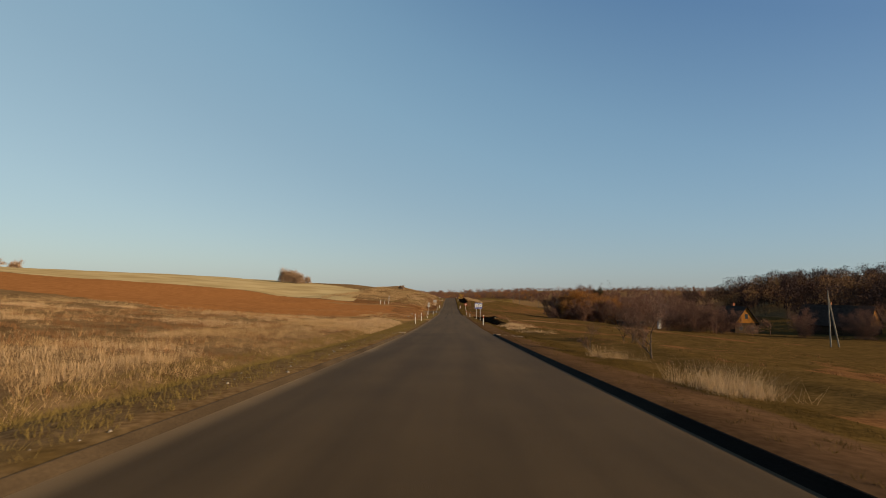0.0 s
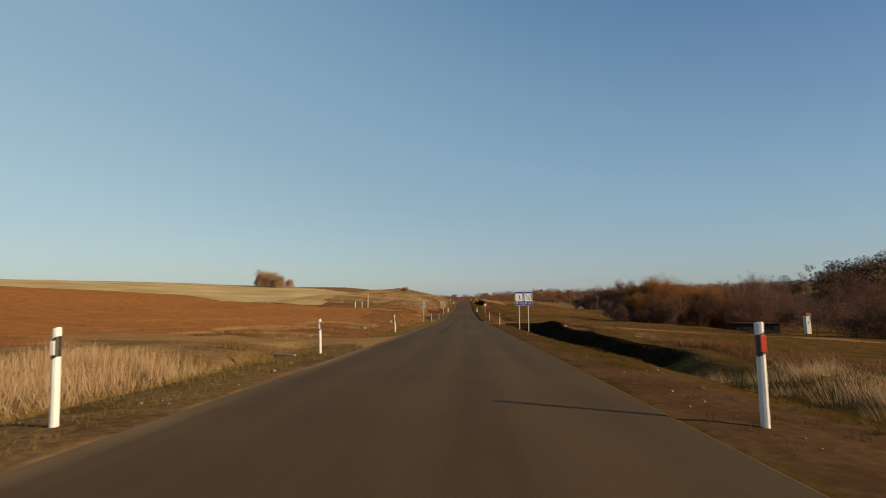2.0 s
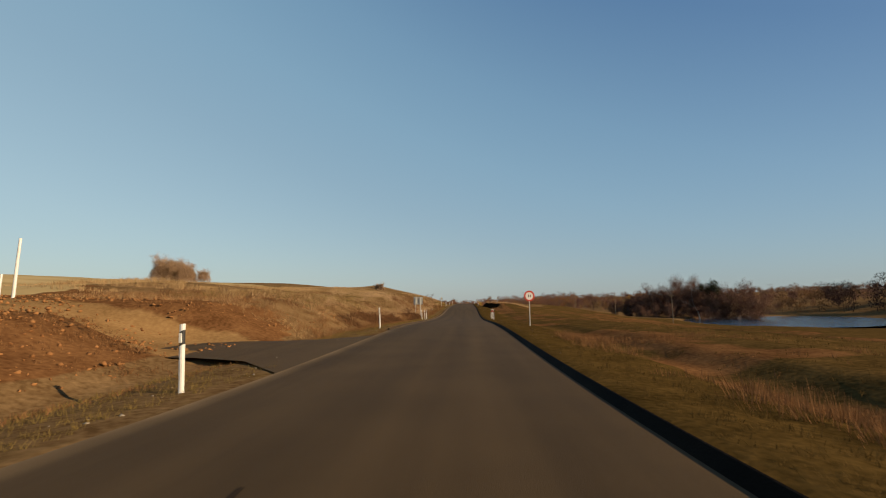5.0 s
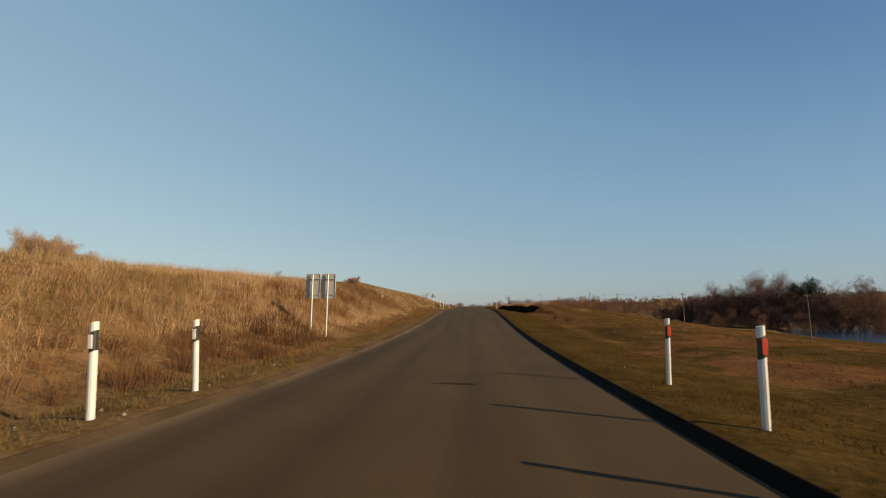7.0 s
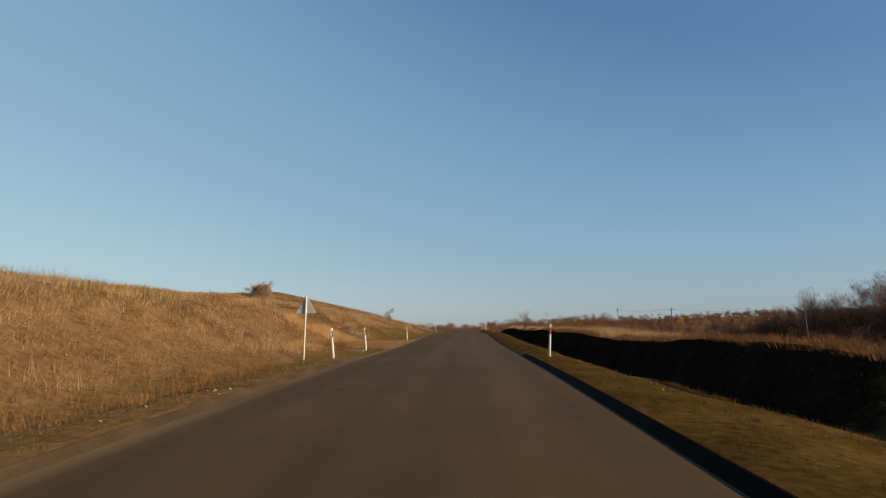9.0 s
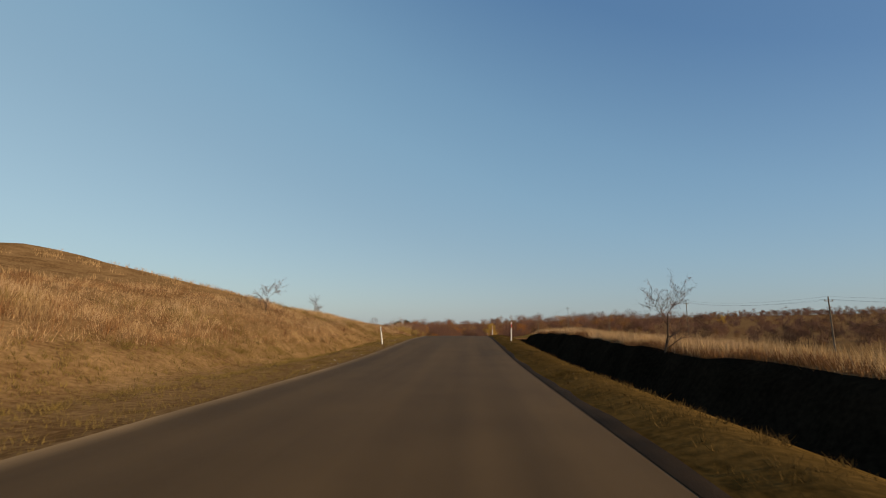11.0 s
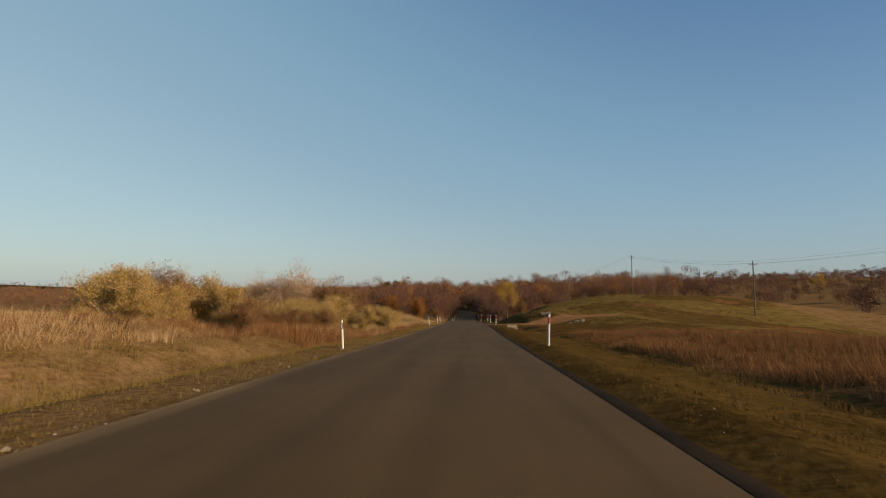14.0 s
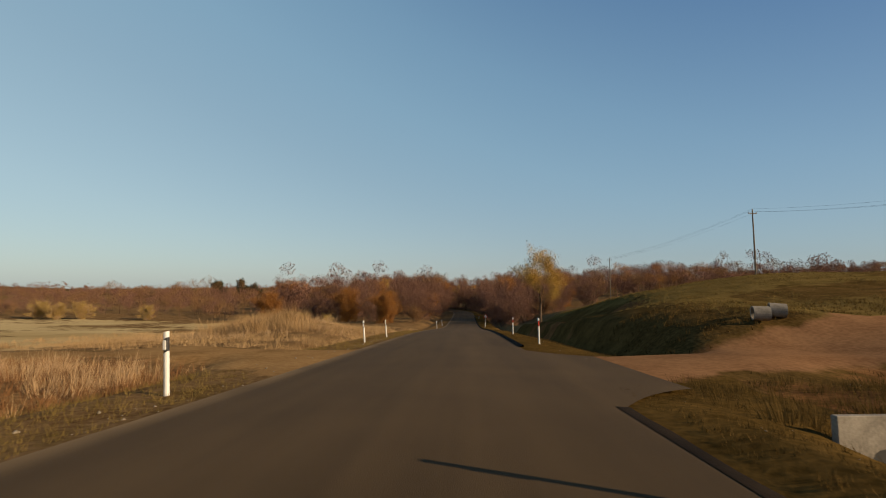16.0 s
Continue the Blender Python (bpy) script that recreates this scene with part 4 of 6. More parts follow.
stake(-20, 146.4, 2.8, 0.07, WHITE, "tall white marker pole in the weeds")
stake(-22.6, 146, 1.2, 0.09, WHITE, "short white marker post in the weeds")
stake(-21.4, 147, 1.1, 0.09, WHITE, "short white marker post in the weeds")
stake(6.3, 341.2, 1.15, 0.04, WOOD_POLE, "thin wooden stake beside the ditch")
stake(-9.6, 226.0, 0.4, 0.05, WHITE, "white marker stake in tall grass")


# ---- concrete ----
def headwall(x, y, wide, tall, turn, hole=True, base=None):
    """A small culvert end: a slab with a round mouth and a pipe behind it."""
    g = gz(x, y) if base is None else base
    thing = empty("culvert_headwall", (x, y, g), "pale concrete culvert end in the ditch", "culvert", "culvert ends", turn)
    r = tall * 0.36
    arch = [(r * math.cos(a), r * math.sin(a) - 0.1) for a in [math.pi * k / 10 for k in range(11)]]
    outer = [(wide / 2, -0.3), (wide / 2, tall), (-wide / 2, tall), (-wide / 2, -0.3)]
    poly = outer[3:] + [(-r, -0.3)] + arch[::-1] + [(r, -0.3)] + outer[:3] if hole else outer
    part("slab", slab(poly, -0.05, 0.05, 0.012), CONCRETE, thing)
    if hole:
        bm = bmesh.new()
        # closed black cylinder: the shade inside the mouth is painted, not hollow
        tube(bm, [(0, -0.05, -0.1 + r * 0.4), (0, 2.6, -0.06 + r * 0.4)], [r * 0.92, r * 0.92], 16)
        part("pipe", bm, BLACK, thing, "pipe mouth painted black as shade")
    return thing


headwall(6.2, 415.9, 1.25, 0.6, 6, True, -6.45)
headwall(-5.3, 65.2, 0.85, 0.3, -20, False, float(road_z(65.2)) - 0.36)
for x, y, w in ((5.3, 99.4, 0.8), (-5.1, 251.6, 0.8), (-4.9, 128.2, 0.9), (5.5, 339.4, 0.8)):
    headwall(x, y, w, 0.12, 8 if x > 0 else -8, False, float(road_z(y)) - 0.42 if x > 0 else None)


def chute(x, y, side):
    """A concrete gutter slab that leads water off the road's edge."""
    bm = bmesh.new()
    z = float(road_z(y))
    for k in range(4 if side > 0 else 2):
        d = side * (0.55 * k)
        q = max(gz(x + d, y), z - 0.1) if k else z
        box(bm, x + d - 0.26, x + d + 0.26, y - 0.3, y + 0.3, q - 0.1, q + 0.018 - 0.006 * k, 0.015)
    me = bpy.data.meshes.new("drain_chute")
    bm.to_mesh(me)
    bm.free()
    me.materials.append(mixed("sandy_concrete", (0.1292, 0.095, 0.057), (0.2356, 0.1862, 0.1216), 0.3, 25, 0.9, 0.3))
    tagged(new("drain_chute", me), "pale concrete drain slab beside the kerb end", "drain", "drain slabs")


chute(3.5, 32.8, 1)
chute(-3.5, 32.4, -1)
chute(3.4, 117.2, 1)


def pipe_ring(x, y, turn, long, r, tilt=0):
    bm = bmesh.new()
    n = 20
    rings = []
    for rad, yy in ((r, -long / 2), (r, long / 2), (r * 0.8, long / 2), (r * 0.8, -long / 2)):
        rings.append([bm.verts.new((rad * math.cos(2 * math.pi * k / n), yy, rad * math.sin(2 * math.pi * k / n))) for k in range(n)])
    for a, b in zip(rings, rings[1:] + rings[:1]):
        for i in range(n):
            bm.faces.new((a[i], a[(i + 1) % n], b[(i + 1) % n], b[i]))
    bmesh.ops.recalc_face_normals(bm, faces=bm.faces)
    me = bpy.data.meshes.new("concrete_pipe")
    bm.to_mesh(me)
    bm.free()
    me.materials.append(CONCRETE)
    ob = new("concrete_pipe", me)
    ob.matrix_world = pose(x, y, gz(x, y) + r * 0.85, tilt, 0, turn)
    tagged(ob, "short grey concrete pipe lying on the grass", "concrete pipe", "concrete pipes")


pipe_ring(12.0, 427.6, 75, 0.55, 0.27)
pipe_ring(12.8, 427.9, 70, 0.55, 0.27, 4)
pipe_ring(14.9, 418.8, 30, 0.5, 0.25)
pipe_ring(15.9, 419.4, 100, 0.35, 0.2)


# ---- houses by the wood ----
HOUSE_WALL = mixed("dark_log_wall", (0.0228, 0.0152, 0.0099), (0.0532, 0.0342, 0.0213), 0.5, 8, 0.9, 0.3)
GABLE_WOOD = mixed("orange_varnished_boards", (0.1368, 0.057, 0.0106), (0.228, 0.0988, 0.0213), 0.5, 8, 0.9, 0.2)
ROOF = mixed("dark_roof_tiles", (0.0167, 0.0129, 0.0106), (0.0418, 0.0304, 0.0251), 0.6, 6, 0.95, 0.4)
PANE = mixed("window_pane", (0.0152, 0.019, 0.0228), (0.0304, 0.038, 0.0456), 0.5, 5, 0.1, 0.0)
BRICK = mixed("red_brick", (0.1672, 0.0608, 0.0342), (0.2584, 0.1064, 0.0608), 0.3, 12, 0.9, 0.2)


def house(x, y, wide, long, wall_h, roof_h, turn, label):
    """A gabled house: walls, boarded gable, roof with eaves, chimney, windows, door."""
    g = gz(x, y)
    thing = empty("house", (x, y, g), label, "house", "houses by the wood", turn)
    w, l = wide / 2, long / 2
    bm = bmesh.new()
    box(bm, -w, w, -l, l, -1.2, wall_h, 0.02)
    part("wall", bm, HOUSE_WALL, thing)
    for s in (-1, 1):
        part("gable", slab([(-w, wall_h), (w, wall_h), (0, wall_h + roof_h)], s * l - 0.06, s * l + 0.06), GABLE_WOOD, thing, "orange wooden gable")
        n = math.hypot(w, roof_h)
        ux, uz = roof_h / n * 0.16, w / n * 0.16
        over = 0.12
        poly = [(0, wall_h + roof_h + 0.02), (s * w * (1 + over), wall_h - roof_h * over + 0.02), (s * w * (1 + over) + s * ux, wall_h - roof_h * over + uz), (0, wall_h + roof_h + uz * 1.3)]
        part("roof", slab(poly, -l - 0.5, l + 0.5), ROOF, thing, "dark tiled roof slope")
    bm = bmesh.new()
    box(bm, 0.4, 1.0, l * 0.2, l * 0.2 + 0.6, wall_h + roof_h * 0.5, wall_h + roof_h + 0.9, 0.02)
    part("chimney", bm, BRICK, thing, "brick chimney")
    for wx in (-w * 0.5, w * 0.5):
        bm = bmesh.new()
        box(bm, wx - 0.55, wx + 0.55, -l - 0.06, -l + 0.02, 0.9, 2.1, 0.01)
        frame_ob = part("window", bm, WOOD_POLE, thing, "weathered window frame")
        bm = bmesh.new()
        box(bm, wx - 0.46, wx + 0.46, -l - 0.075, -l - 0.05, 0.99, 2.01)
        part("pane", bm, PANE, frame_ob, "dark glass pane")
    bm = bmesh.new()
    box(bm, -0.5, 0.5, -l - 0.07, -l + 0.02, wall_h + roof_h * 0.25, wall_h + roof_h * 0.55, 0.01)
    part("window", bm, PANE, thing, "dark attic window")


house(84, 137, 7.2, 9, 3.0, 4.6, 8, "dark log house with an orange wooden gable")
house(110, 132, 9, 16, 2.8, 5.2, 30, "long dark house with a steep tiled roof")

# a white pillar and a low dark shed near the thicket
bm = bmesh.new()
box(bm, 61.3, 62.1, 136.2, 137.0, gz(61.7, 136.6) - 0.6, gz(61.7, 136.6) + 3.3, 0.03)
pillar = new("pillar", bpy.data.meshes.new("pillar"))
bm.to_mesh(pillar.data)
bm.free()
pillar.data.materials.append(WHITE)
tagged(pillar, "white rendered gate pillar with a red cap", "pillar")
bm = bmesh.new()
box(bm, 61.2, 62.2, 136.1, 137.1, gz(61.7, 136.6) + 3.3, gz(61.7, 136.6) + 3.75, 0.05)
part("cap", bm, BRICK, pillar, "red brick cap")


def shed(x, y, wide, deep, tall, turn):
    thing = empty("shed", (x, y, gz(x, y)), "low dark timber shed with a flat sloping roof", "shed", "", turn)
    bm = bmesh.new()
    box(bm, -wide / 2, wide / 2, -deep / 2, deep / 2, -1, tall, 0.02)
    part("wall", bm, HOUSE_WALL, thing)
    bm = bmesh.new()
    box(bm, -wide / 2 - 0.3, wide / 2 + 0.3, -deep / 2 - 0.3, deep / 2 + 0.3, tall, tall + 0.14, 0.02)
    part("roof", bm, ROOF, thing, "dark felt roof")
    for k in range(3):
        bm = bmesh.new()
        box(bm, -wide / 2 + 1 + k * 2.4, -wide / 2 + 2.2 + k * 2.4, -deep / 2 - 0.05, -deep / 2 + 0.01, 0.6, 1.5, 0.01)
        part("window", bm, PANE, thing, "small dark window")


shed(54, 139, 7, 3, 1.6, -12)


# ---- trees ----
BARK = mixed("grey_brown_bark", (0.0456, 0.0319, 0.0228), (0.114, 0.0836, 0.0608), 0.3, 14, 0.9, 0.4)
BIRCH = mixed("white_birch_bark", (0.228, 0.2052, 0.1748), (0.4712, 0.4408, 0.3952), 0.25, 6, 0.8, 0.2)
MAROON = leafy("maroon_twigs", (0.0593, 0.0304, 0.0236), (0.1482, 0.0806, 0.0585), 0.15)
BROWN = leafy("brown_autumn_leaves", (0.0798, 0.0426, 0.0205), (0.1786, 0.1003, 0.0486), 0.25)
ORANGE = leafy("orange_autumn_leaves", (0.1269, 0.0471, 0.0106), (0.2751, 0.1216, 0.0327), 0.3)
YELLOW = leafy("yellow_autumn_leaves", (0.1763, 0.0996, 0.019), (0.3747, 0.2371, 0.0547), 0.35)
OLIVE = leafy("yellow_green_willow_leaves", (0.105, 0.0640, 0.0160), (0.335, 0.230, 0.072), 0.3)
PALE = leafy("pale_bare_twigs", (0.1444, 0.095, 0.0593), (0.3268, 0.2242, 0.1482), 0.1)
DUSK = leafy("dark_leafless_wood", (0.0167, 0.0099, 0.0084), (0.0532, 0.0319, 0.0258), 0.1)
PINE = leafy("dark_pine_needles", (0.0129, 0.0152, 0.0076), (0.0388, 0.0395, 0.019), 0.1)


def sprays(rng, centres, ways, n_each, reach, length, width):
    """Small leaf blades and twigs round each centre: arrays of corners, three a piece."""
    k = len(centres)
    ball = rng.normal(0, 1, (k * n_each, 3))
    ball *= 1.75 * rng.random((k * n_each, 1)) ** 0.42 / (np.linalg.norm(ball, axis=1, keepdims=True) + 1e-6)
    c = np.repeat(centres, n_each, 0) + ball * np.asarray(reach)
    d = np.repeat(ways, n_each, 0) + rng.normal(0, 0.8, (k * n_each, 3))
    d /= np.linalg.norm(d, axis=1, keepdims=True) + 1e-6
    s = np.cross(d, rng.normal(0, 1, d.shape))
    s /= np.linalg.norm(s, axis=1, keepdims=True) + 1e-6
    a = rng.uniform(0.5, 1.3, (len(c), 1)) * length
    b = rng.uniform(0.5, 1.2, (len(c), 1)) * width
    return np.stack([c - d * a * 0.5 - s * b, c - d * a * 0.5 + s * b, c + d * a * 0.5], 1)


def blades_mesh(name, quads, mat):
    n = len(quads)
    return fast_mesh(name, quads.reshape(-1, 3), np.arange(n * 3).reshape(n, 3), mat, 3)


def skeleton_of(rng, height, stems, spread, first, depth, droop):
    """Limbs as lists of points and radii, and the twig tips with their directions."""
    limbs, tips, ways = [], [], []

    def grow(p, way, length, radius, level):
        pts, rad = [p.copy()], [radius]
        n = 4 if level < 2 else 2
        for k in range(n):
            way = way + rng.normal(0, 0.13, 3) + np.array([0, 0, 0.05 - droop * level])
            way = way / np.linalg.norm(way)
            p = p + way * length / n
            pts.append(p.copy())
            rad.append(max(radius * (1 - 0.75 * (k + 1) / n), 0.006))
            if level >= depth - 1 or (level >= 1 and k >= 1):
                tips.append(p.copy())
                ways.append(way.copy())
            if level < depth and (k + 1) / n >= (first if level == 0 else 0.3):
                for _ in range(2 if level < 2 else 1):
                    side = rng.normal(0, 1, 3)
                    side -= way * (side @ way)
                    side /= np.linalg.norm(side) + 1e-6
                    w2 = way * 0.75 + side * spread * rng.uniform(0.6, 1.2)
                    grow(p.copy(), w2 / np.linalg.norm(w2), length * rng.uniform(0.42, 0.62), rad[-1] * 0.75, level + 1)
        limbs.append((pts, rad))
    for s in range(stems):
        a = rng.uniform(0, 6.28)
        lean = 0.0 if stems == 1 else rng.uniform(0.12, 0.5)
        way = np.array([math.cos(a) * lean + rng.normal(0, 0.04), math.sin(a) * lean + rng.normal(0, 0.04), 1.0])
        start = np.array([math.cos(a), math.sin(a), 0]) * (0 if stems == 1 else 0.25) + np.array([0, 0, -0.3])
        grow(start, way / np.linalg.norm(way), height * rng.uniform(0.6, 0.75), height * (0.022 if stems == 1 else 0.011), 0)
    return limbs, np.array(tips), np.array(ways)


def make_tree(name, label, category, seed, height, stems=1, spread=0.7, first=0.4, depth=3, droop=0.0, leaf=BROWN, bark=BARK, count=10, reach=0.25, length=0.22, width=0.06, extra=None, skirt=0, dome=False):
    """A tree or shrub at the origin: one mesh of trunk and limbs, one of leaves or twigs."""
    rng = np.random.default_rng(seed)
    limbs, tips, ways = skeleton_of(rng, height, stems, spread, first, depth, droop)
    thing = new(name)
    tagged(thing, label, category)
    bm = bmesh.new()
    for pts, rad in limbs:
        if rad[0] < 0.011 and stems > 3:
            continue
        tube(bm, pts, rad, 6 if rad[0] > 0.05 else 3, False)
    part("trunk", bm, bark, thing)
    top = tips[:, 2].max()
    if skirt:
        a, r = rng.uniform(0, 6.283, skirt), height * 0.26 * np.sqrt(rng.random(skirt))
        low = np.stack([r * np.cos(a), r * np.sin(a), height * rng.uniform(0.0, 0.4, skirt)], 1)
        if dome:
            foot = 0.0 if dome is True else dome
            wide = height * (0.5 - 0.3 * foot)
            r = wide * np.sqrt(rng.random(skirt))
            low = np.stack([r * np.cos(a), r * np.sin(a), height * (foot + (0.85 - 0.5 * foot) * np.sqrt(1 - (r / wide) ** 2 + 1e-6) * rng.random(skirt) ** 0.5)], 1)
        tips, ways = np.concatenate([tips, low]), np.concatenate([ways, np.tile([[0, 0, 1.0]], (skirt, 1))])
    quads = sprays(rng, tips, ways, count, reach, length, width)
    crown = new("crown", blades_mesh("crown", quads, leaf))
    crown.parent = thing
    if extra:
        pick = rng.random(len(tips)) < 0.35
        more = new("crown", blades_mesh("crown", sprays(rng, tips[pick], ways[pick], count, reach, length, width), extra))
        more.parent = thing
    thing["tall"] = float(top)
    return thing


def stand(first, spots, group, jitter=True):
    """Sets the thing at the first spot and copies of it at the others: x, y, height."""
    rnd = random.Random(len(spots) * 7 + int(abs(spots[0][0]) * 10))
    tall = first["tall"]
    for k, (x, y, h) in enumerate(spots):
        m = pose(x, y, gz(x, y) - 0.05, 0, 0, rnd.uniform(0, 360)) @ Matrix.Scale(h / tall, 4)
        if k == 0:
            first.matrix_basis = m
            tagged(first, group=group)
        else:
            copy = copy_thing(first, Matrix())
            copy.matrix_basis = m


willow = make_tree("shrub", "dense willow shrub with straw-gold autumn leaves", "shrub", 11, 4.5, 7, 0.55, 0.05, 2, 0.0, OLIVE, PALE, 15, 0.26, 0.20, 0.026, PALE, 90)
rnd = random.Random(3)
hedge = [(rnd.uniform(-9.0, -7.5), rnd.uniform(397, 409), rnd.uniform(1.8, 2.6)) for _ in range(11)]
hedge += [(x, y, (2.0 + 0.17 * (y - 393)) * rnd.uniform(0.8, 1.05)) for x, y in [(rnd.uniform(-18.5, -12.4), rnd.uniform(393, 404)) for _ in range(16)]]
stand(willow, hedge + [(-14.5, 452, 1.8), (-17, 455, 1.6), (-11.5, 450, 1.2), (-95, 509, 4.4), (-90, 508, 4.0), (-86, 510, 4.2), (-72, 512, 3.6), (-12.9, 374, 2.3), (-14.0, 375.5, 2.4), (-12.2, 376, 1.8), (-11.6, 373.8, 1.2), (-10.8, 378.5, 2.3), (-12.6, 378.8, 2.6), (-15.6, 377.5, 2.8), (-17.5, 379, 2.8), (-22, 405, 4.2), (-24.5, 408, 4.6), (-27, 405, 4.4), (-29.5, 409, 4.6), (-20.5, 410, 4.4), (-31.5, 405, 4.2), (-24, 413, 4.4), (-11.4, 395, 2.3), (-13, 394.5, 2.4), (-12.2, 397.5, 2.7), (-16, 402, 3.5), (-20, 399, 2.9), (-18.4, 404, 3.0), (-22, 402, 3.0), (-19, 409, 3.0), (-24, 402, 2.8), (-14.5, 398, 2.7), (-16.5, 397, 2.7)], "roadside thicket")
brush = make_tree("shrub", "brown half-bare roadside shrub with many stems", "shrub", 12, 4.5, 6, 0.6, 0.15, 2, 0.0, BROWN, BARK, 12, 0.25, 0.26, 0.022, None, 60)
stand(brush, [(-14.2, 407.5, 5.5), (-13.2, 408.5, 5.0), (-15.4, 409.5, 5.6), (-12.0, 406, 4.2), (-13.4, 405, 4.6), (-10.8, 393, 1.9), (-13.5, 392, 2.0), (-16, 394, 2.3), (-11.9, 391.5, 1.6), (-15, 397.5, 2.9), (-40, 414, 5.2), (-37, 411, 4.6), (-43.5, 416.5, 5.4), (-34.5, 408.5, 4.2), (-31, 405.5, 3.6), (-13.8, 377.5, 2.9), (-9.8, 377.6, 1.8), (-22, 393, 2.4), (-25, 396, 2.7), (-28, 397, 3.0),  (14, 512, 5.0), (11, 520, 5.2), (-10, 508, 4.0), (17, 505, 4.6), (14, 346, 1.3), (18, 341, 1.6), (23, 352, 1.5)], "roadside thicket")
bare = make_tree("tree", "bare pale tree with fine spreading twigs", "tree", 13, 6.0, 5, 0.7, 0.3, 3, 0.0, PALE, PALE, 13, 0.3, 0.5, 0.008, None, 150, 0.4)
stand(bare, [(-18.3, 408, 8.4), (-21.0, 409.5, 8.2), (-25.0, 410.5, 7.6), (-32.3, 406, 7.8)], "pale bare trees")
sapling = make_tree("sapling", "small bare sapling on the grassy bank", "tree", 14, 2.6, 1, 0.7, 0.25, 3, 0.0, MAROON, BARK, 5, 0.08, 0.22, 0.006)
stand(sapling, [(-17.5, 332.8, 2.3), (-13.5, 311, 2.6), (8.9, 299, 3.2), (8.7, 18.4, 2.9), (6.6, 20.0, 1.6), (-16, 214, 0.9), (10.5, 318, 1.4), (11.2, 322, 1.5), (-15, 256, 0.8)], "bare saplings")
roadside = make_tree("tree", "bare young roadside tree with dark fine twigs", "tree", 24, 5.5, 2, 0.75, 0.2, 4, 0.0, MAROON, BARK, 4, 0.16, 0.3, 0.007)
stand(roadside, [(12.2, 30.5, 4.3), (13.4, 31.5, 3.3)], "bare saplings")
gold = make_tree("tree", "slender tree with golden yellow leaves", "tree", 34, 9.0, 1, 0.55, 0.3, 3, 0.0, YELLOW, BARK, 44, 0.5, 0.2, 0.05)
stand(gold, [(9.4, 463, 9.2), (-3, 640, 9), (150, 562, 9), (-40, 600, 7), (20, 600, 9), (10, 590, 8)], "golden trees")
orange = make_tree("tree", "broad tree with orange-brown autumn leaves", "tree", 16, 10.0, 5, 0.75, 0.05, 2, 0.0, ORANGE, BARK, 46, 0.65, 0.24, 0.055, BROWN, 150)
stand(orange, [(43, 154, 10.5), (47, 157, 10), (39.5, 158, 8.5), (38, 151.5, 6.5), (51, 160, 10), (54, 153, 9.5), (80, 358, 8), (14, 556, 12), (-16, 505, 7), (-26, 514, 8), (-44, 512, 7), (-58, 560, 10), (32, 562, 11), (-9, 586, 11)], "orange thicket")
maroon = make_tree("tree", "leafless alder with dense maroon twigs", "tree", 17, 12.0, 4, 0.6, 0.1, 2, 0.0, MAROON, BARK, 44, 0.52, 0.46, 0.024, None, 120)
stand(maroon, [(63, 123, 10.5), (67, 126, 9.5), (58, 121, 8), (71, 121, 9), (45, 149, 7), (40, 149.5, 7), (36.5, 152, 6), (33.5, 153, 5), (42, 146.5, 6.5), (49, 148.5, 8), (55, 148, 9.5), (60, 150, 11), (35.5, 156, 6), (66, 154, 11), (62, 158, 11.5), (86, 172, 11),
               (78.7, 356.0, 11.0), (83.8, 350.9, 13.4), (88.8, 345.8, 15.9), (93.9, 340.7, 17.7), (99.0, 335.7, 18.9), (104.1, 329.3, 18.9), (109.2, 323.0, 18.3), (96.5, 348.4, 17.1), (105.3, 340.7, 18.3), (91.4, 356.0, 14.6), (114.2, 316.6, 17.1), (86.3, 361.1, 12.2), (73.6, 361.1, 8.5),
               (9.5, 497, 6), (8.5, 508, 8), (8, 520, 9), (8, 534, 10), (9, 547, 11), (-8, 545, 10), (-8, 558, 11), (-7.5, 570, 11), (13, 505, 8), (17, 516, 10), (11, 528, 11), (22, 522, 10), (14, 540, 12), (28, 512, 8), (26, 536, 11), (-10, 520, 10), (-14, 532, 12), (-20, 512, 8), (-26, 528, 11), (-12, 546, 12), (-36, 520, 8), (-34, 540, 12), (-48, 535, 11),
               (4, 578, 10), (7.5, 575, 9), (1, 585, 11), (-3, 591, 11), (-8, 598, 11), (9, 584, 11), (-15, 566, 10), (-20, 574, 11), (-14, 603, 11), (100, 112, 9), (126, 112, 10), (134, 120, 11), (90, 118, 8)], "leafless trees")
birch = make_tree("birch", "white-barked birch with bare fine crown", "tree", 18, 12.0, 1, 0.5, 0.45, 3, 0.02, MAROON, BIRCH, 24, 0.5, 0.45, 0.016)
stand(birch, [(72, 172, 13), (75, 175, 14), (77, 171, 13), (70, 178, 12), (80, 176, 13), (68, 174, 12), (101, 332, 20)], "birches")
clump = make_tree("tree", "round-crowned tree with pale brown autumn leaves", "tree", 19, 7.0, 3, 0.75, 0.05, 2, 0.0, PALE, BARK, 18, 0.42, 0.22, 0.05, BROWN, 420, True)
stand(clump, [(-99, 273, 9.6), (-95, 276, 8.0), (-102, 276, 7.6), (-91, 272, 6.6), (-87, 275, 5.0), (-97, 274, 8.4), (-93, 274, 7.2), (-32.3, 301, 3.4), (-33.6, 302, 2.8), (-330, 320, 12), (-345, 330, 11), (-318, 326, 11), (-360, 322, 12)], "field trees")
pine = make_tree("pine", "dark green pine on the far ridge", "tree", 20, 12.0, 1, 0.75, 0.45, 3, 0.0, PINE, BARK, 40, 0.7, 0.5, 0.12)
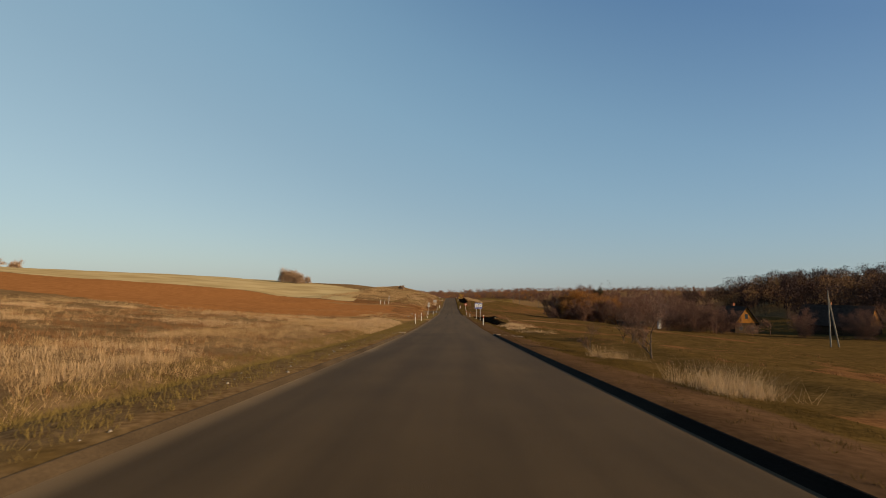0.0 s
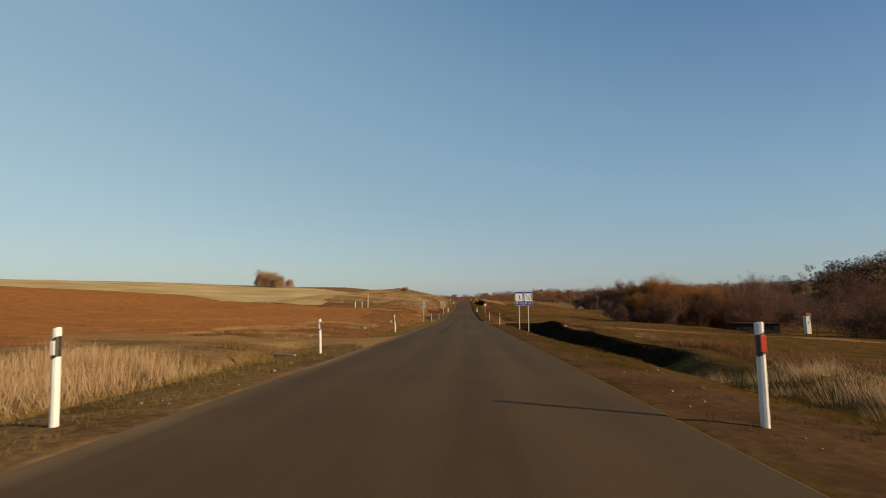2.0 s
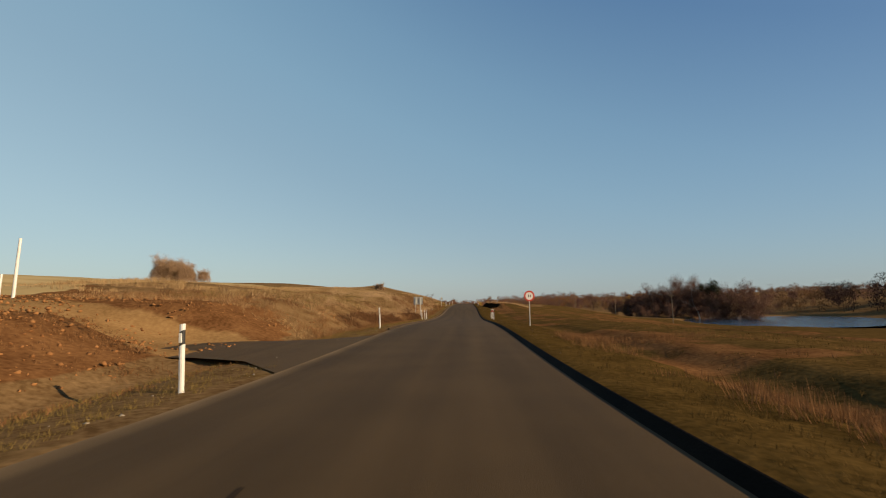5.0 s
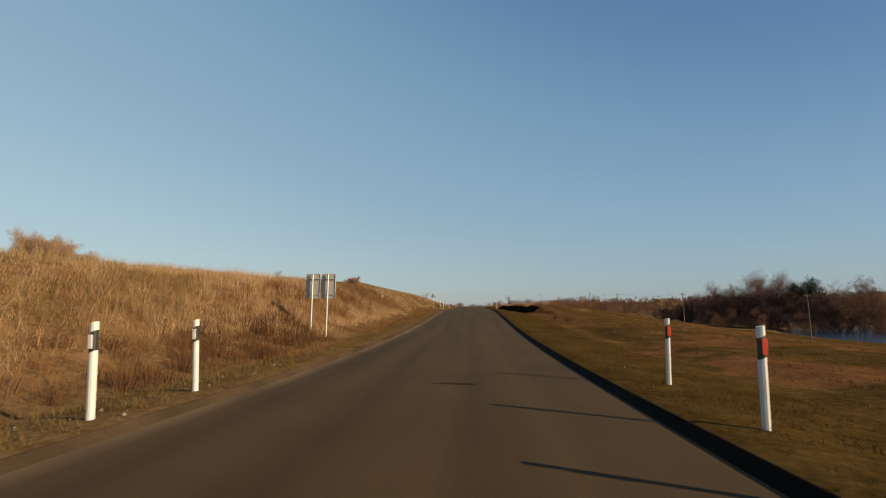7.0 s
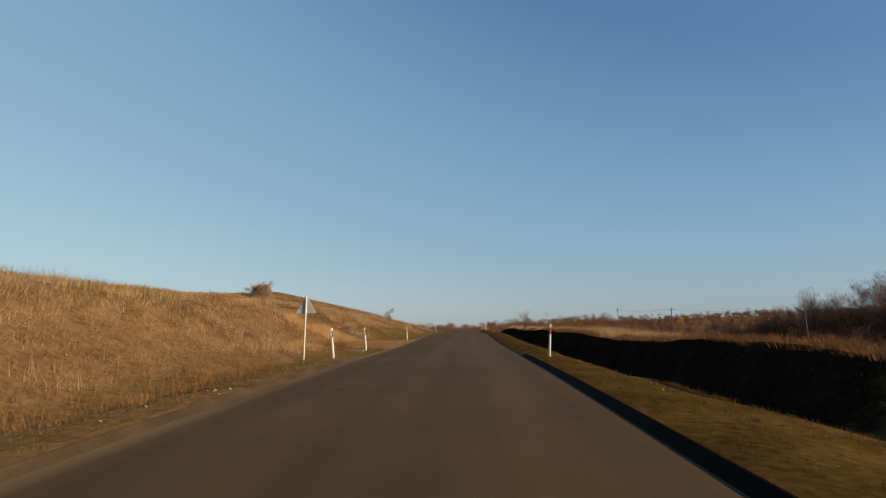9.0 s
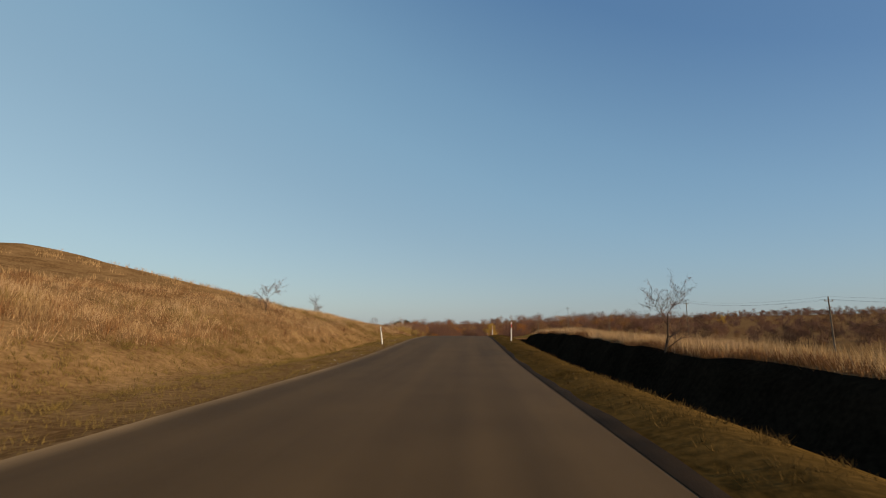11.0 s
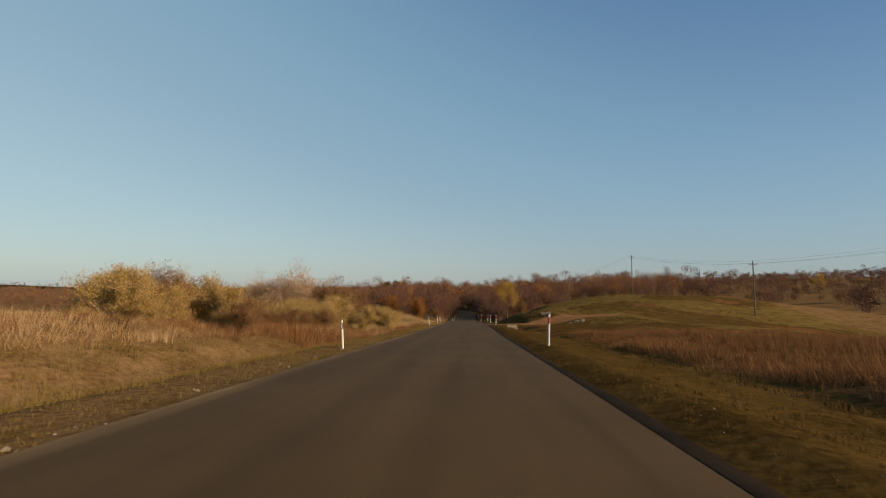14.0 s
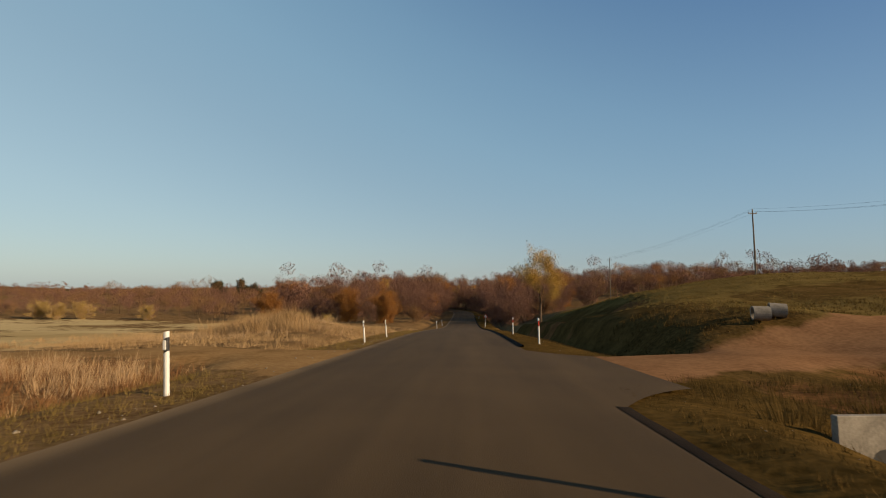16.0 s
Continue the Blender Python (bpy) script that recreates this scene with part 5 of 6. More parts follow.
stand(pine, [(-75, 792, 13), (-68, 796, 14), (-82, 798, 12), (-60, 800, 11), (-112, 618, 10), (-104, 622, 11), (-96, 618, 9), (-120, 624, 10), (-88, 626, 9), (107, 333, 18)], "ridge pines")


# ---- far woods ----
def far_wood(label, mat, seed, places, tall, per=70, fine=1.0, vary=0.45):
    """Woods too far to tell tree from tree: one mesh of many loose crowns with stems."""
    rng = np.random.default_rng(seed)
    n = len(places)
    z = ground_z(places[:, 0], places[:, 1])
    h = tall * rng.uniform(1 - vary, 1 + 0.9 * vary, n) * np.where(rng.random(n) < 0.15 * (vary > 0.3), 1.12, 1.0)
    lobes = 4
    base = np.repeat(np.stack([places[:, 0], places[:, 1], z], 1), lobes, 0)
    hh = np.repeat(h, lobes)
    off = np.clip(rng.normal(0, 1, (n * lobes, 3)), -1.6, 1.6) * np.stack([hh * 0.15, hh * 0.15, hh * 0.2], 1)
    centre = base + off + np.stack([0 * hh, 0 * hh, hh * 0.54], 1)
    way = np.tile(np.array([[0, 0, 1.0]]), (n * lobes, 1))
    leaf = sprays(rng, centre, way, per * 3 // (2 * lobes), np.array([0.13, 0.13, 0.11]) * tall, 0.11 * tall * fine, 0.026 * tall * fine)
    stem = np.stack([base[::lobes] + [-0.08 * tall / 8, 0, -1], base[::lobes] + [0.08 * tall / 8, 0, -1], base[::lobes] + np.stack([0 * h + 0.05, 0 * h, h * 0.8], 1)], 1)
    ob = new("far_wood", blades_mesh("far_wood", np.concatenate([leaf, stem]), mat))
    return tagged(ob, label, "woods", kind="stuff")


def scatter(rng, n, x0, x1, y0, y1, keep=None):
    p = np.stack([rng.uniform(x0, x1, n), rng.uniform(y0, y1, n)], 1)
    return p if keep is None else p[keep(p[:, 0], p[:, 1])]


RNG = np.random.default_rng(5)
off_road = lambda x, y: np.abs(x - road_x(y)) > 9  # noqa: E731
dry = lambda x, y: (lake_round(x, y) > 1.12) & (ground_z(x, y) > -7.2)  # noqa: E731
hill = np.concatenate([scatter(RNG, 650, 150, 330, 20, 400, dry), scatter(RNG, 330, 128, 190, 60, 300, dry), scatter(RNG, 120, 300, 460, -80, 300)])
far_wood("dark leafless wood covering the valley hillside", DUSK, 31, hill[::3], 16, 420, 0.5, 0.2)
far_wood("brown leafless wood on the valley hillside", BROWN, 32, hill[1::6], 15, 420, 0.48, 0.2)
shore = np.concatenate([scatter(RNG, 200, 150, 420, 380, 520, dry), scatter(RNG, 90, 84, 160, 400, 470, dry)])
far_wood("dark wood beyond the lake shore", DUSK, 33, shore[::2], 8.5, 460, 0.36)
dale = np.concatenate([scatter(RNG, 260, -55, -8, 535, 700, off_road), scatter(RNG, 300, 8, 120, 560, 720, off_road), scatter(RNG, 120, -60, 60, 640, 760)])
far_wood("maroon leafless trees filling the dale ahead", MAROON, 34, dale[::2], 11.5, 380, 0.46)
far_wood("brown autumn trees filling the dale ahead", BROWN, 35, dale[1::4], 11, 380, 0.44)
far_wood("orange autumn trees filling the dale ahead", ORANGE, 36, dale[3::12], 10, 460, 0.4)
far_wood("yellow autumn trees scattered in the dale", YELLOW, 37, dale[5::31], 9, 240, 0.46)
scrub = scatter(RNG, 420, -260, -45, 530, 700)
far_wood("low brown scrub across the lowland", MAROON, 42, scrub[::2], 5.6, 190, 0.55, 0.28)
far_wood("low autumn scrub across the lowland", BROWN, 43, scrub[1::3], 5.4, 190, 0.55, 0.28)
thick = np.concatenate([scatter(RNG, 70, 74, 118, 314, 362), scatter(RNG, 50, 33, 78, 147, 166), scatter(RNG, 26, 54, 76, 116, 129), scatter(RNG, 40, 84, 150, 110, 160)])
far_wood("tangled dark leafless thicket before the wood", DUSK, 44, thick[::2], 6.0, 420, 0.42)
far_wood("maroon thicket before the wood", MAROON, 45, thick[1::2], 5.5, 420, 0.42)
ridge = np.concatenate([scatter(RNG, 420, -480, -90, 560, 760), scatter(RNG, 200, -600, -200, 430, 560), scatter(RNG, 420, 90, 620, 560, 820)])
far_wood("long brown hedge and wood on the far ridge", MAROON, 38, ridge[::2], 6.0, 160, 0.7, 0.26)
far_wood("autumn brown trees on the far ridge", BROWN, 39, ridge[1::3], 5.8, 160, 0.7, 0.26)
edge = scatter(RNG, 700, -900, 900, 860, 1150)
far_wood("distant woods along the skyline", MAROON, 40, edge, 8, 60)
knoll = scatter(RNG, 120, -135, -62, 570, 632)
far_wood("brown wood below the ridge pines", BROWN, 46, knoll[::2], 8.5, 180, 0.5)
far_wood("maroon wood below the ridge pines", MAROON, 47, knoll[1::2], 7.5, 180, 0.5)
slope = np.concatenate([scatter(RNG, 200, 300, 640, 560, 980), scatter(RNG, 420, 62, 300, 485, 700), scatter(RNG, 190, 105, 330, 400, 520, dry)])
far_wood("maroon leafless wood on the far slopes", MAROON, 48, slope[::2], 6.8, 340, 0.55)
far_wood("rusty autumn bushes on the far slopes", BROWN, 49, slope[1::3], 6.2, 340, 0.55)
belt = scatter(RNG, 190, -190, -24, 512, 548)
far_wood("low maroon scrub belt across the lowland", MAROON, 90, belt[::2], 5.0, 220, 0.5, 0.28)
far_wood("low brown scrub belt across the lowland", BROWN, 91, belt[1::2], 4.8, 220, 0.5, 0.28)
row = np.concatenate([scatter(RNG, 40, 150, 190, 395, 430), scatter(RNG, 26, 18, 60, 590, 640)])
far_wood("low brown scrub in the valley", BROWN, 41, row, 4, 160, 0.6)


# ---- grass and weeds ----
STRAW = leafy("dry_straw_grass", (0.112, 0.0650, 0.0285), (0.360, 0.2400, 0.1220), 0.3, 3.5, 0.35)
RUST = leafy("rusty_dry_weeds", (0.0714, 0.0327, 0.0144), (0.1664, 0.0851, 0.038), 0.2)
TURF = leafy("short_yellow_green_turf", (0.0240, 0.0152, 0.0044), (0.0850, 0.0530, 0.0170), 0.25)
DARK_RUST = leafy("dark_russet_weeds", (0.034, 0.0150, 0.0080), (0.094, 0.0470, 0.0230), 0.15)
DRY_TURF = leafy("short_yellow_brown_turf", (0.0593, 0.041, 0.0106), (0.152, 0.1049, 0.035), 0.25)
PINK = leafy("pinkish_reed_grass", (0.135, 0.0790, 0.0400), (0.405, 0.2800, 0.1600), 0.3)


def russet_belt(s, y):
    """The strip along the foot of the bank where dark weeds crowd out the pale grass."""
    return (s < -5.5) & (s > -7.9 + 0.02 * (y - 170) + 0.5 * rough(s * 0, y, 4.0, 31)) & (y > 158) & (y < 196)


def grass(name, label, mat, seed, n, s0, s1, y0, y1, low, high, width, patch=0.0, size=5.0, lean=0.25, tuft=7, skip_tracks=True):
    """Tufts of single blades between two offsets from the road's middle, with gaps where patch says."""
    rng = np.random.default_rng(seed)
    s, y = rng.uniform(s0, s1, n), rng.uniform(y0, y1, n)
    x = s + road_x(y)
    q = rough(x, y, size, seed) * 0.7 + rough(x, y, size / 3.1, seed + 1) * 0.3
    ok = q > patch - 0.25 * rng.random(n)
    ok &= ~((s > 0) & (s < 5.2) & (y < 62) & (rng.random(n) < 0.72))
    ok &= ~((s > 4.9) & (s < 9.6) & (np.interp(y, DITCH_Y, DITCH_D) > 0.8))
    ok &= ~((s < 0) & (s > -8.7) & (y > 266) & (y < 385) & (high > 0.35))
    if mat in (STRAW, PINK):
        ok &= ~russet_belt(s, y)
    if skip_tracks:
        ok &= track_weight(x, y) < 0.25
    x, y, q = x[ok], y[ok], q[ok]
    grown = np.clip(0.75 + 0.5 * q, 0.4, 1.3)
    z = ground_z(x, y)
    k = len(x)
    x, y, z, grown = (np.repeat(v, tuft) for v in (x, y, z, grown))
    m = k * tuft
    spread = 0.35 * low + 0.05
    x, y = x + rng.normal(0, spread, m), y + rng.normal(0, spread, m)
    h = rng.uniform(low, high, m) * grown
    a = rng.uniform(0, 6.283, m)
    w = width * rng.uniform(0.6, 1.3, m)
    tip = np.stack([x + h * rng.normal(-0.05, lean, m), y + h * rng.normal(0.08, lean, m), z + h], 1)
    v = np.stack([np.stack([x - w * np.cos(a), y - w * np.sin(a), z - 0.04], 1), np.stack([x + w * np.cos(a), y + w * np.sin(a), z - 0.04], 1), tip], 1)
    ob = new(name, fast_mesh(name, v.reshape(-1, 3), np.arange(m * 3).reshape(m, 3), mat, 3))
    return tagged(ob, label, "grass", kind="stuff")


grass("verge_grass", "short yellow-brown grass on the road verge", DRY_TURF, 51, 22000, -6.4, -3.55, -4, 460, 0.04, 0.16, 0.005, -0.8, 5, 0.6, 12)
grass("verge_grass", "short yellow-brown grass on the wide verge", DRY_TURF, 50, 5000, -8.2, -6, -4, 66, 0.06, 0.2, 0.005, -0.5, 5, 0.6, 12)
grass("verge_grass", "short yellow-green grass on the road verge", TURF, 52, 24000, 3.6, 6.6, -4, 460, 0.03, 0.10, 0.006, -0.7, 5, 0.8, 13)
grass("dry_grass", "tall dry straw grass on the verge slope", STRAW, 53, 6000, -15, -7.0, -4, 58, 0.1, 0.38, 0.0045, 0.0, 4, 0.55, 11)
grass("dry_grass", "dry straw grass in the field", STRAW, 54, 8000, -60, -11, -10, 62, 0.12, 0.4, 0.007, -0.1, 9, 0.55, 12)
grass("dry_weeds", "rusty dry weeds in the field", RUST, 55, 6000, -60, -6, -10, 85, 0.06, 0.2, 0.012, 0.2, 7, 0.6)
grass("dry_weeds", "rusty low weeds beside the ploughed soil", RUST, 56, 12000, -14, -5, 74, 150, 0.04, 0.16, 0.009, -0.1, 4, 0.7)
grass("dry_grass", "tall dry grass on the steep bank", STRAW, 57, 19000, -20, -6.6, 148, 350, 0.1, 0.4, 0.0045, -0.15, 5, 0.55, 9)
grass("dry_weeds", "rusty weeds among the bank grass", RUST, 58, 20000, -20, -6.0, 148, 350, 0.12, 0.42, 0.006, -0.02, 6, 0.5)
grass("dry_grass", "dry grass along the crest of the bank", STRAW, 59, 15000, -48, -20, 165, 350, 0.25, 0.6, 0.018, -0.1, 6)
grass("reed_grass", "pale pinkish tall grass beside the ditch", PINK, 60, 700, 7.6, 10, 52, 84, 0.15, 0.45, 0.003, 0.1, 3, 0.5, 14)
grass("dry_grass", "dry grass on the far side of the ditch", STRAW, 61, 8000, 10, 18, 250, 345, 0.25, 0.75, 0.014, -0.1, 4)
grass("reed_grass", "pale tall grass on the ditch shoulder", PINK, 62, 1800, 10, 13.5, 296, 346, 0.4, 0.8, 0.014, 0.0, 4)
grass("dry_weeds", "rusty dry weeds in the wet hollow", RUST, 63, 5000, 8.2, 26, 362, 392, 0.1, 0.4, 0.008, 0.0, 4, 0.55)
grass("dry_weeds", "dark rusty weed patches in the hollow", RUST, 82, 4000, 8.2, 26, 362, 392, 0.15, 0.55, 0.007, 0.05, 5, 0.5)
grass("dry_weeds", "rusty weeds hanging over the ditch", RUST, 83, 5200, 9.0, 10.8, 58, 104, 0.1, 0.35, 0.008, -0.1, 3, 0.6)
grass("dry_weeds", "rusty weeds hanging over the ditch", RUST, 84, 9000, 9.0, 10.8, 240, 343, 0.1, 0.4, 0.008, -0.1, 3, 0.6)
grass("meadow_grass", "short olive meadow grass", TURF, 64, 26000, 7.5, 46, -5, 330, 0.05, 0.15, 0.010, -0.4, 5, 0.5)
grass("dry_weeds", "rusty weed patches in the meadow", RUST, 65, 7000, 8, 60, -5, 330, 0.05, 0.2, 0.014, 0.1, 6, 0.6)
grass("meadow_grass", "short grass in the hollow", TURF, 66, 9000, 7, 24, 358, 436, 0.08, 0.22, 0.016, -0.5, 5, 0.4)
grass("dry_grass", "short yellow-brown grass on the mound", DRY_TURF, 80, 15000, 12, 50, 428, 490, 0.05, 0.16, 0.016, -0.35, 6, 0.7)
grass("dry_grass", "dry grass round the thicket", STRAW, 67, 12000, -30, -5.4, 350, 470, 0.15, 0.5, 0.008, -0.1, 5, 0.5)
grass("reed_grass", "pale tall grass heaps in the field", PINK, 68, 2600, -26, -6.5, 438, 466, 0.2, 0.8, 0.008, 0.28, 5, 0.5)
grass("dry_weeds", "pinkish tall weeds before the thicket", PINK, 70, 4200, -15, -5.8, 343, 400, 0.2, 0.6, 0.004, 0.0, 4, 0.45)
grass("dry_weeds", "rusty weeds on the verge slope", RUST, 85, 3200, -16, -6, 408, 424, 0.15, 0.5, 0.008, -0.1, 4, 0.55)
grass("dry_grass", "golden dry grass in the low field", STRAW, 86, 6000, -34, -6, 434, 476, 0.1, 0.4, 0.008, 0.05, 5, 0.6)
grass("dry_grass", "dry grass between bank and thicket", STRAW, 87, 6500, -17, -5.6, 342, 380, 0.1, 0.4, 0.004, -0.1, 4, 0.55)
grass("dry_weeds", "rusty weeds between bank and thicket", RUST, 88, 3500, -17, -6, 345, 385, 0.1, 0.4, 0.005, 0.1, 4, 0.55)
grass("reed_grass", "pale plumes along the field edge", PINK, 89, 2600, -11, -6.8, 34, 64, 0.2, 0.55, 0.005, 0.1, 4, 0.5)
grass("reed_grass", "tall straw-gold reeds among the thicket", STRAW, 76, 2200, -14, -6.8, 397, 417, 0.4, 1.1, 0.008, -0.2, 3, 0.4)
grass("dry_weeds", "brown weeds fringing the thicket", RUST, 77, 6500, -8.4, -5.4, 380, 417, 0.2, 0.6, 0.004, -0.2, 3, 0.55)
grass("dry_weeds", "dark rusty patches on the steep bank", RUST, 78, 1500, -11.5, -7.2, 203, 226, 0.3, 0.8, 0.008, 0.0, 4, 0.45)
grass("reed_grass", "pale straw plumes on the steep bank", PINK, 79, 13000, -16, -6.6, 156, 345, 0.2, 0.55, 0.005, 0.05, 4, 0.45)
grass("reed_grass", "pale feathery grass beside the kerb", PINK, 81, 330, 5.6, 7.4, 7, 18, 0.25, 0.65, 0.004, 0.2, 3, 0.55, 16)
grass("reed_grass", "pale feathery grass tussocks near the field edge", PINK, 69, 420, -10.6, -7.0, 57, 63, 0.35, 0.95, 0.004, -0.2, 3, 0.3, 16)


def tussocks(name, label, mat, seed, n, s0, s1, y0, y1, tall, wide, blades, width, patch=0.0, size=7.0, stretch=1.0):
    """Clumps of long blades that spread from one foot, gathered in drifts."""
    rng = np.random.default_rng(seed)
    s, y = rng.uniform(s0, s1, n), rng.uniform(y0, y1, n)
    x = s + road_x(y)
    q = rough(x, y / stretch, size, seed) * 0.7 + rough(x, y / stretch, size / 2.7, seed + 1) * 0.4
    ok = (q > patch) & (track_weight(x, y) < 0.2) & ~((s > 4.9) & (s < 9.2) & (np.interp(y, DITCH_Y, DITCH_D) > 0.6))
    ok &= ~((s < 0) & (s > -8.7) & (y > 266) & (y < 378) & (tall > 0.3))
    if mat in (STRAW, PINK):
        ok &= ~russet_belt(s, y)
    x, y, q = x[ok], y[ok], q[ok]
    k = len(x)
    grown = rng.uniform(0.6, 1.15, k) * np.clip(0.7 + 0.6 * (q - patch), 0.6, 1.2)
    tilt = np.stack([rng.normal(-0.12, 0.14, k), rng.normal(0.1, 0.14, k)], 1)
    z = ground_z(x, y)
    x, y, z, grown = (np.repeat(v, blades) for v in (x, y, z, grown))
    tilt = np.repeat(tilt, blades, 0)
    m = k * blades
    a, r = rng.uniform(0, 6.283, m), np.sqrt(rng.random(m))
    h = tall * grown * rng.uniform(0.45, 1.1, m) * (1 - 0.4 * r * r)
    fx, fy = x + 0.55 * wide * r * np.cos(a), y + 0.55 * wide * r * np.sin(a)
    out = h * (0.1 + 0.42 * r)
    tip = np.stack([fx + out * np.cos(a) + h * tilt[:, 0], fy + out * np.sin(a) + h * tilt[:, 1], z + h], 1)
    b = rng.uniform(0, 6.283, m)
    w = width * rng.uniform(0.6, 1.3, m)
    v = np.stack([np.stack([fx - w * np.cos(b), fy - w * np.sin(b), z - 0.08], 1), np.stack([fx + w * np.cos(b), fy + w * np.sin(b), z - 0.08], 1), tip], 1)
    ob = new(name, fast_mesh(name, v.reshape(-1, 3), np.arange(m * 3).reshape(m, 3), mat, 3))
    return tagged(ob, label, "grass", kind="stuff")


tussocks("grass_tussocks", "pale feathery tussocks in drifts across the field", PINK, 101, 4200, -42, -8.6, 6, 56, 0.66, 0.7, 52, 0.0045, 0.2, 9.0, 0.6)
tussocks("grass_tussocks", "olive-brown low tussocks in the field", RUST, 102, 2600, -40, -7.4, 2, 66, 0.38, 0.6, 28, 0.012, 0.15, 6.0, 0.6)
tussocks("grass_tussocks", "tall straw tussocks near the field edge", STRAW, 103, 420, -13, -7.6, 26, 48, 0.7, 0.6, 48, 0.005, 0.1, 5.0)
tussocks("grass_tussocks", "pale feathery tussocks on the steep bank", PINK, 104, 4600, -19, -6.4, 152, 348, 0.85, 0.6, 44, 0.005, 0.08, 6.0, 2.0)
tussocks("grass_tussocks", "rusty brown tussocks on the steep bank", RUST, 105, 4200, -19, -6.2, 150, 348, 0.65, 0.6, 36, 0.007, 0.08, 5.0, 2.0)
tussocks("grass_tussocks", "dark brown weed clumps on the steep bank", RUST, 106, 700, -18, -6.6, 152, 345, 0.75, 0.5, 24, 0.008, 0.38, 6.0, 1.5)
tussocks("grass_tussocks", "pale leaning tussocks before the thicket", PINK, 107, 1600, -24, -6.6, 342, 398, 0.8, 0.6, 46, 0.005, 0.15, 6.0)
tussocks("grass_tussocks", "rusty weed clumps before the thicket", RUST, 108, 2400, -20, -6.0, 342, 418, 0.75, 0.6, 40, 0.006, 0.0, 5.0)
tussocks("grass_tussocks", "golden tussocks in the low field", STRAW, 109, 1300, -34, -7.0, 420, 476, 0.8, 0.6, 30, 0.010, 0.16, 6.0)
tussocks("grass_tussocks", "rusty brown weed clumps in the wet hollow", RUST, 110, 2300, 8.4, 32, 357, 394, 0.75, 0.7, 40, 0.008, -0.05, 6.0)
tussocks("grass_tussocks", "brown tussocks scattered in the meadow", RUST, 111, 1500, 9, 44, 2, 240, 0.3, 0.6, 22, 0.012, 0.2, 7.0)
tussocks("grass_tussocks", "pale feathery tussocks along the far ditch rim", PINK, 112, 260, 6.4, 9.0, 38, 72, 0.55, 0.6, 80, 0.003, 0.1, 5.0)
tussocks("grass_tussocks", "dry straw tussocks along the far ditch rim", STRAW, 113, 900, 9.7, 16, 250, 346, 0.6, 0.5, 28, 0.010, 0.0, 5.0)
tussocks("grass_tussocks", "rusty weed clumps beside the dirt track", RUST, 114, 900, 5.2, 13, 111, 150, 0.42, 0.6, 34, 0.007, 0.0, 5.0)
tussocks("grass_tussocks", "rank dark green grass above the culvert", TURF, 115, 1000, 5.0, 17, 402, 420.5, 0.4, 0.5, 40, 0.007, -0.3, 3.0)
tussocks("grass_tussocks", "pale dead weeds on the edge of the ploughed soil", STRAW, 116, 1100, -16, -8.5, 70, 104, 0.26, 0.7, 34, 0.007, 0.0, 5.0, 0.6)
tussocks("grass_tussocks", "straw residue lying in the ploughed soil", STRAW, 117, 900, -30, -7.5, 92, 135, 0.14, 0.9, 26, 0.008, 0.1, 4.0, 0.4)
tussocks("grass_tussocks", "olive verge tussocks at the foot of the bank", DRY_TURF, 118, 2200, -9.2, -5.6, 225, 372, 0.26, 0.6, 30, 0.006, -0.1, 4.0, 2.0)
tussocks("grass_tussocks", "low rusty weeds between kerb and bank", RUST, 119, 1500, -6.8, -4.3, 150, 262, 0.3, 0.5, 32, 0.006, -0.15, 4.0, 2.0)
tussocks("grass_tussocks", "pale straw clumps leaning on the bank", STRAW, 120, 1500, -14, -6.2, 156, 345, 0.7, 0.6, 44, 0.0045, 0.05, 5.0, 2.0)
tussocks("grass_tussocks", "green-brown shrubby weeds round the field culvert", DRY_TURF, 121, 260, -10, -5.2, 62, 71, 0.34, 0.5, 40, 0.006, -0.3, 3.0)
tussocks("grass_tussocks", "dark russet weeds at the foot of the bank", DARK_RUST, 122, 800, -8.2, -5.5, 158, 198, 0.62, 0.5, 34, 0.008, -0.2, 5.0, 2.0)
tussocks("grass_tussocks", "dark russet weed patches high on the bank", DARK_RUST, 123, 1300, -20, -8, 152, 345, 0.62, 0.6, 28, 0.009, 0.12, 6.0, 1.6)
tussocks("grass_tussocks", "olive grass patches high on the bank", DRY_TURF, 124, 3600, -20, -9, 152, 345, 0.6, 0.7, 28, 0.009, 0.05, 7.0, 1.6)
tussocks("grass_tussocks", "tall golden grass heap in the low field", STRAW, 125, 420, -18, -9.0, 442, 451, 1.7, 1.2, 60, 0.012, -0.2, 5.0)
tussocks("grass_tussocks", "rusty pink plumes beside the field track", PINK, 126, 420, -16, -7.4, 411, 422, 0.9, 0.6, 60, 0.005, 0.0, 4.0)
tussocks("grass_tussocks", "dark russet weeds in the verge hollow", DARK_RUST, 127, 260, -14, -6.4, 408, 424, 0.45, 0.6, 34, 0.007, 0.1, 4.0)
grass("verge_grass", "short olive-tan grass on the broad verge", DRY_TURF, 128, 12000, -9.2, -5.4, 258, 385, 0.05, 0.18, 0.007, -0.7, 5, 0.6, 10)
tussocks("grass_tussocks", "rusty weeds in a stripe down the meadow edge", RUST, 129, 600, 6.8, 10.0, 205, 247, 0.5, 0.6, 34, 0.007, -0.1, 5.0, 2.0)
tussocks("grass_tussocks", "rusty weed drifts in the lakeside meadow", RUST, 130, 1100, 8.5, 34, 164, 212, 0.36, 0.7, 30, 0.009, 0.12, 7.0)
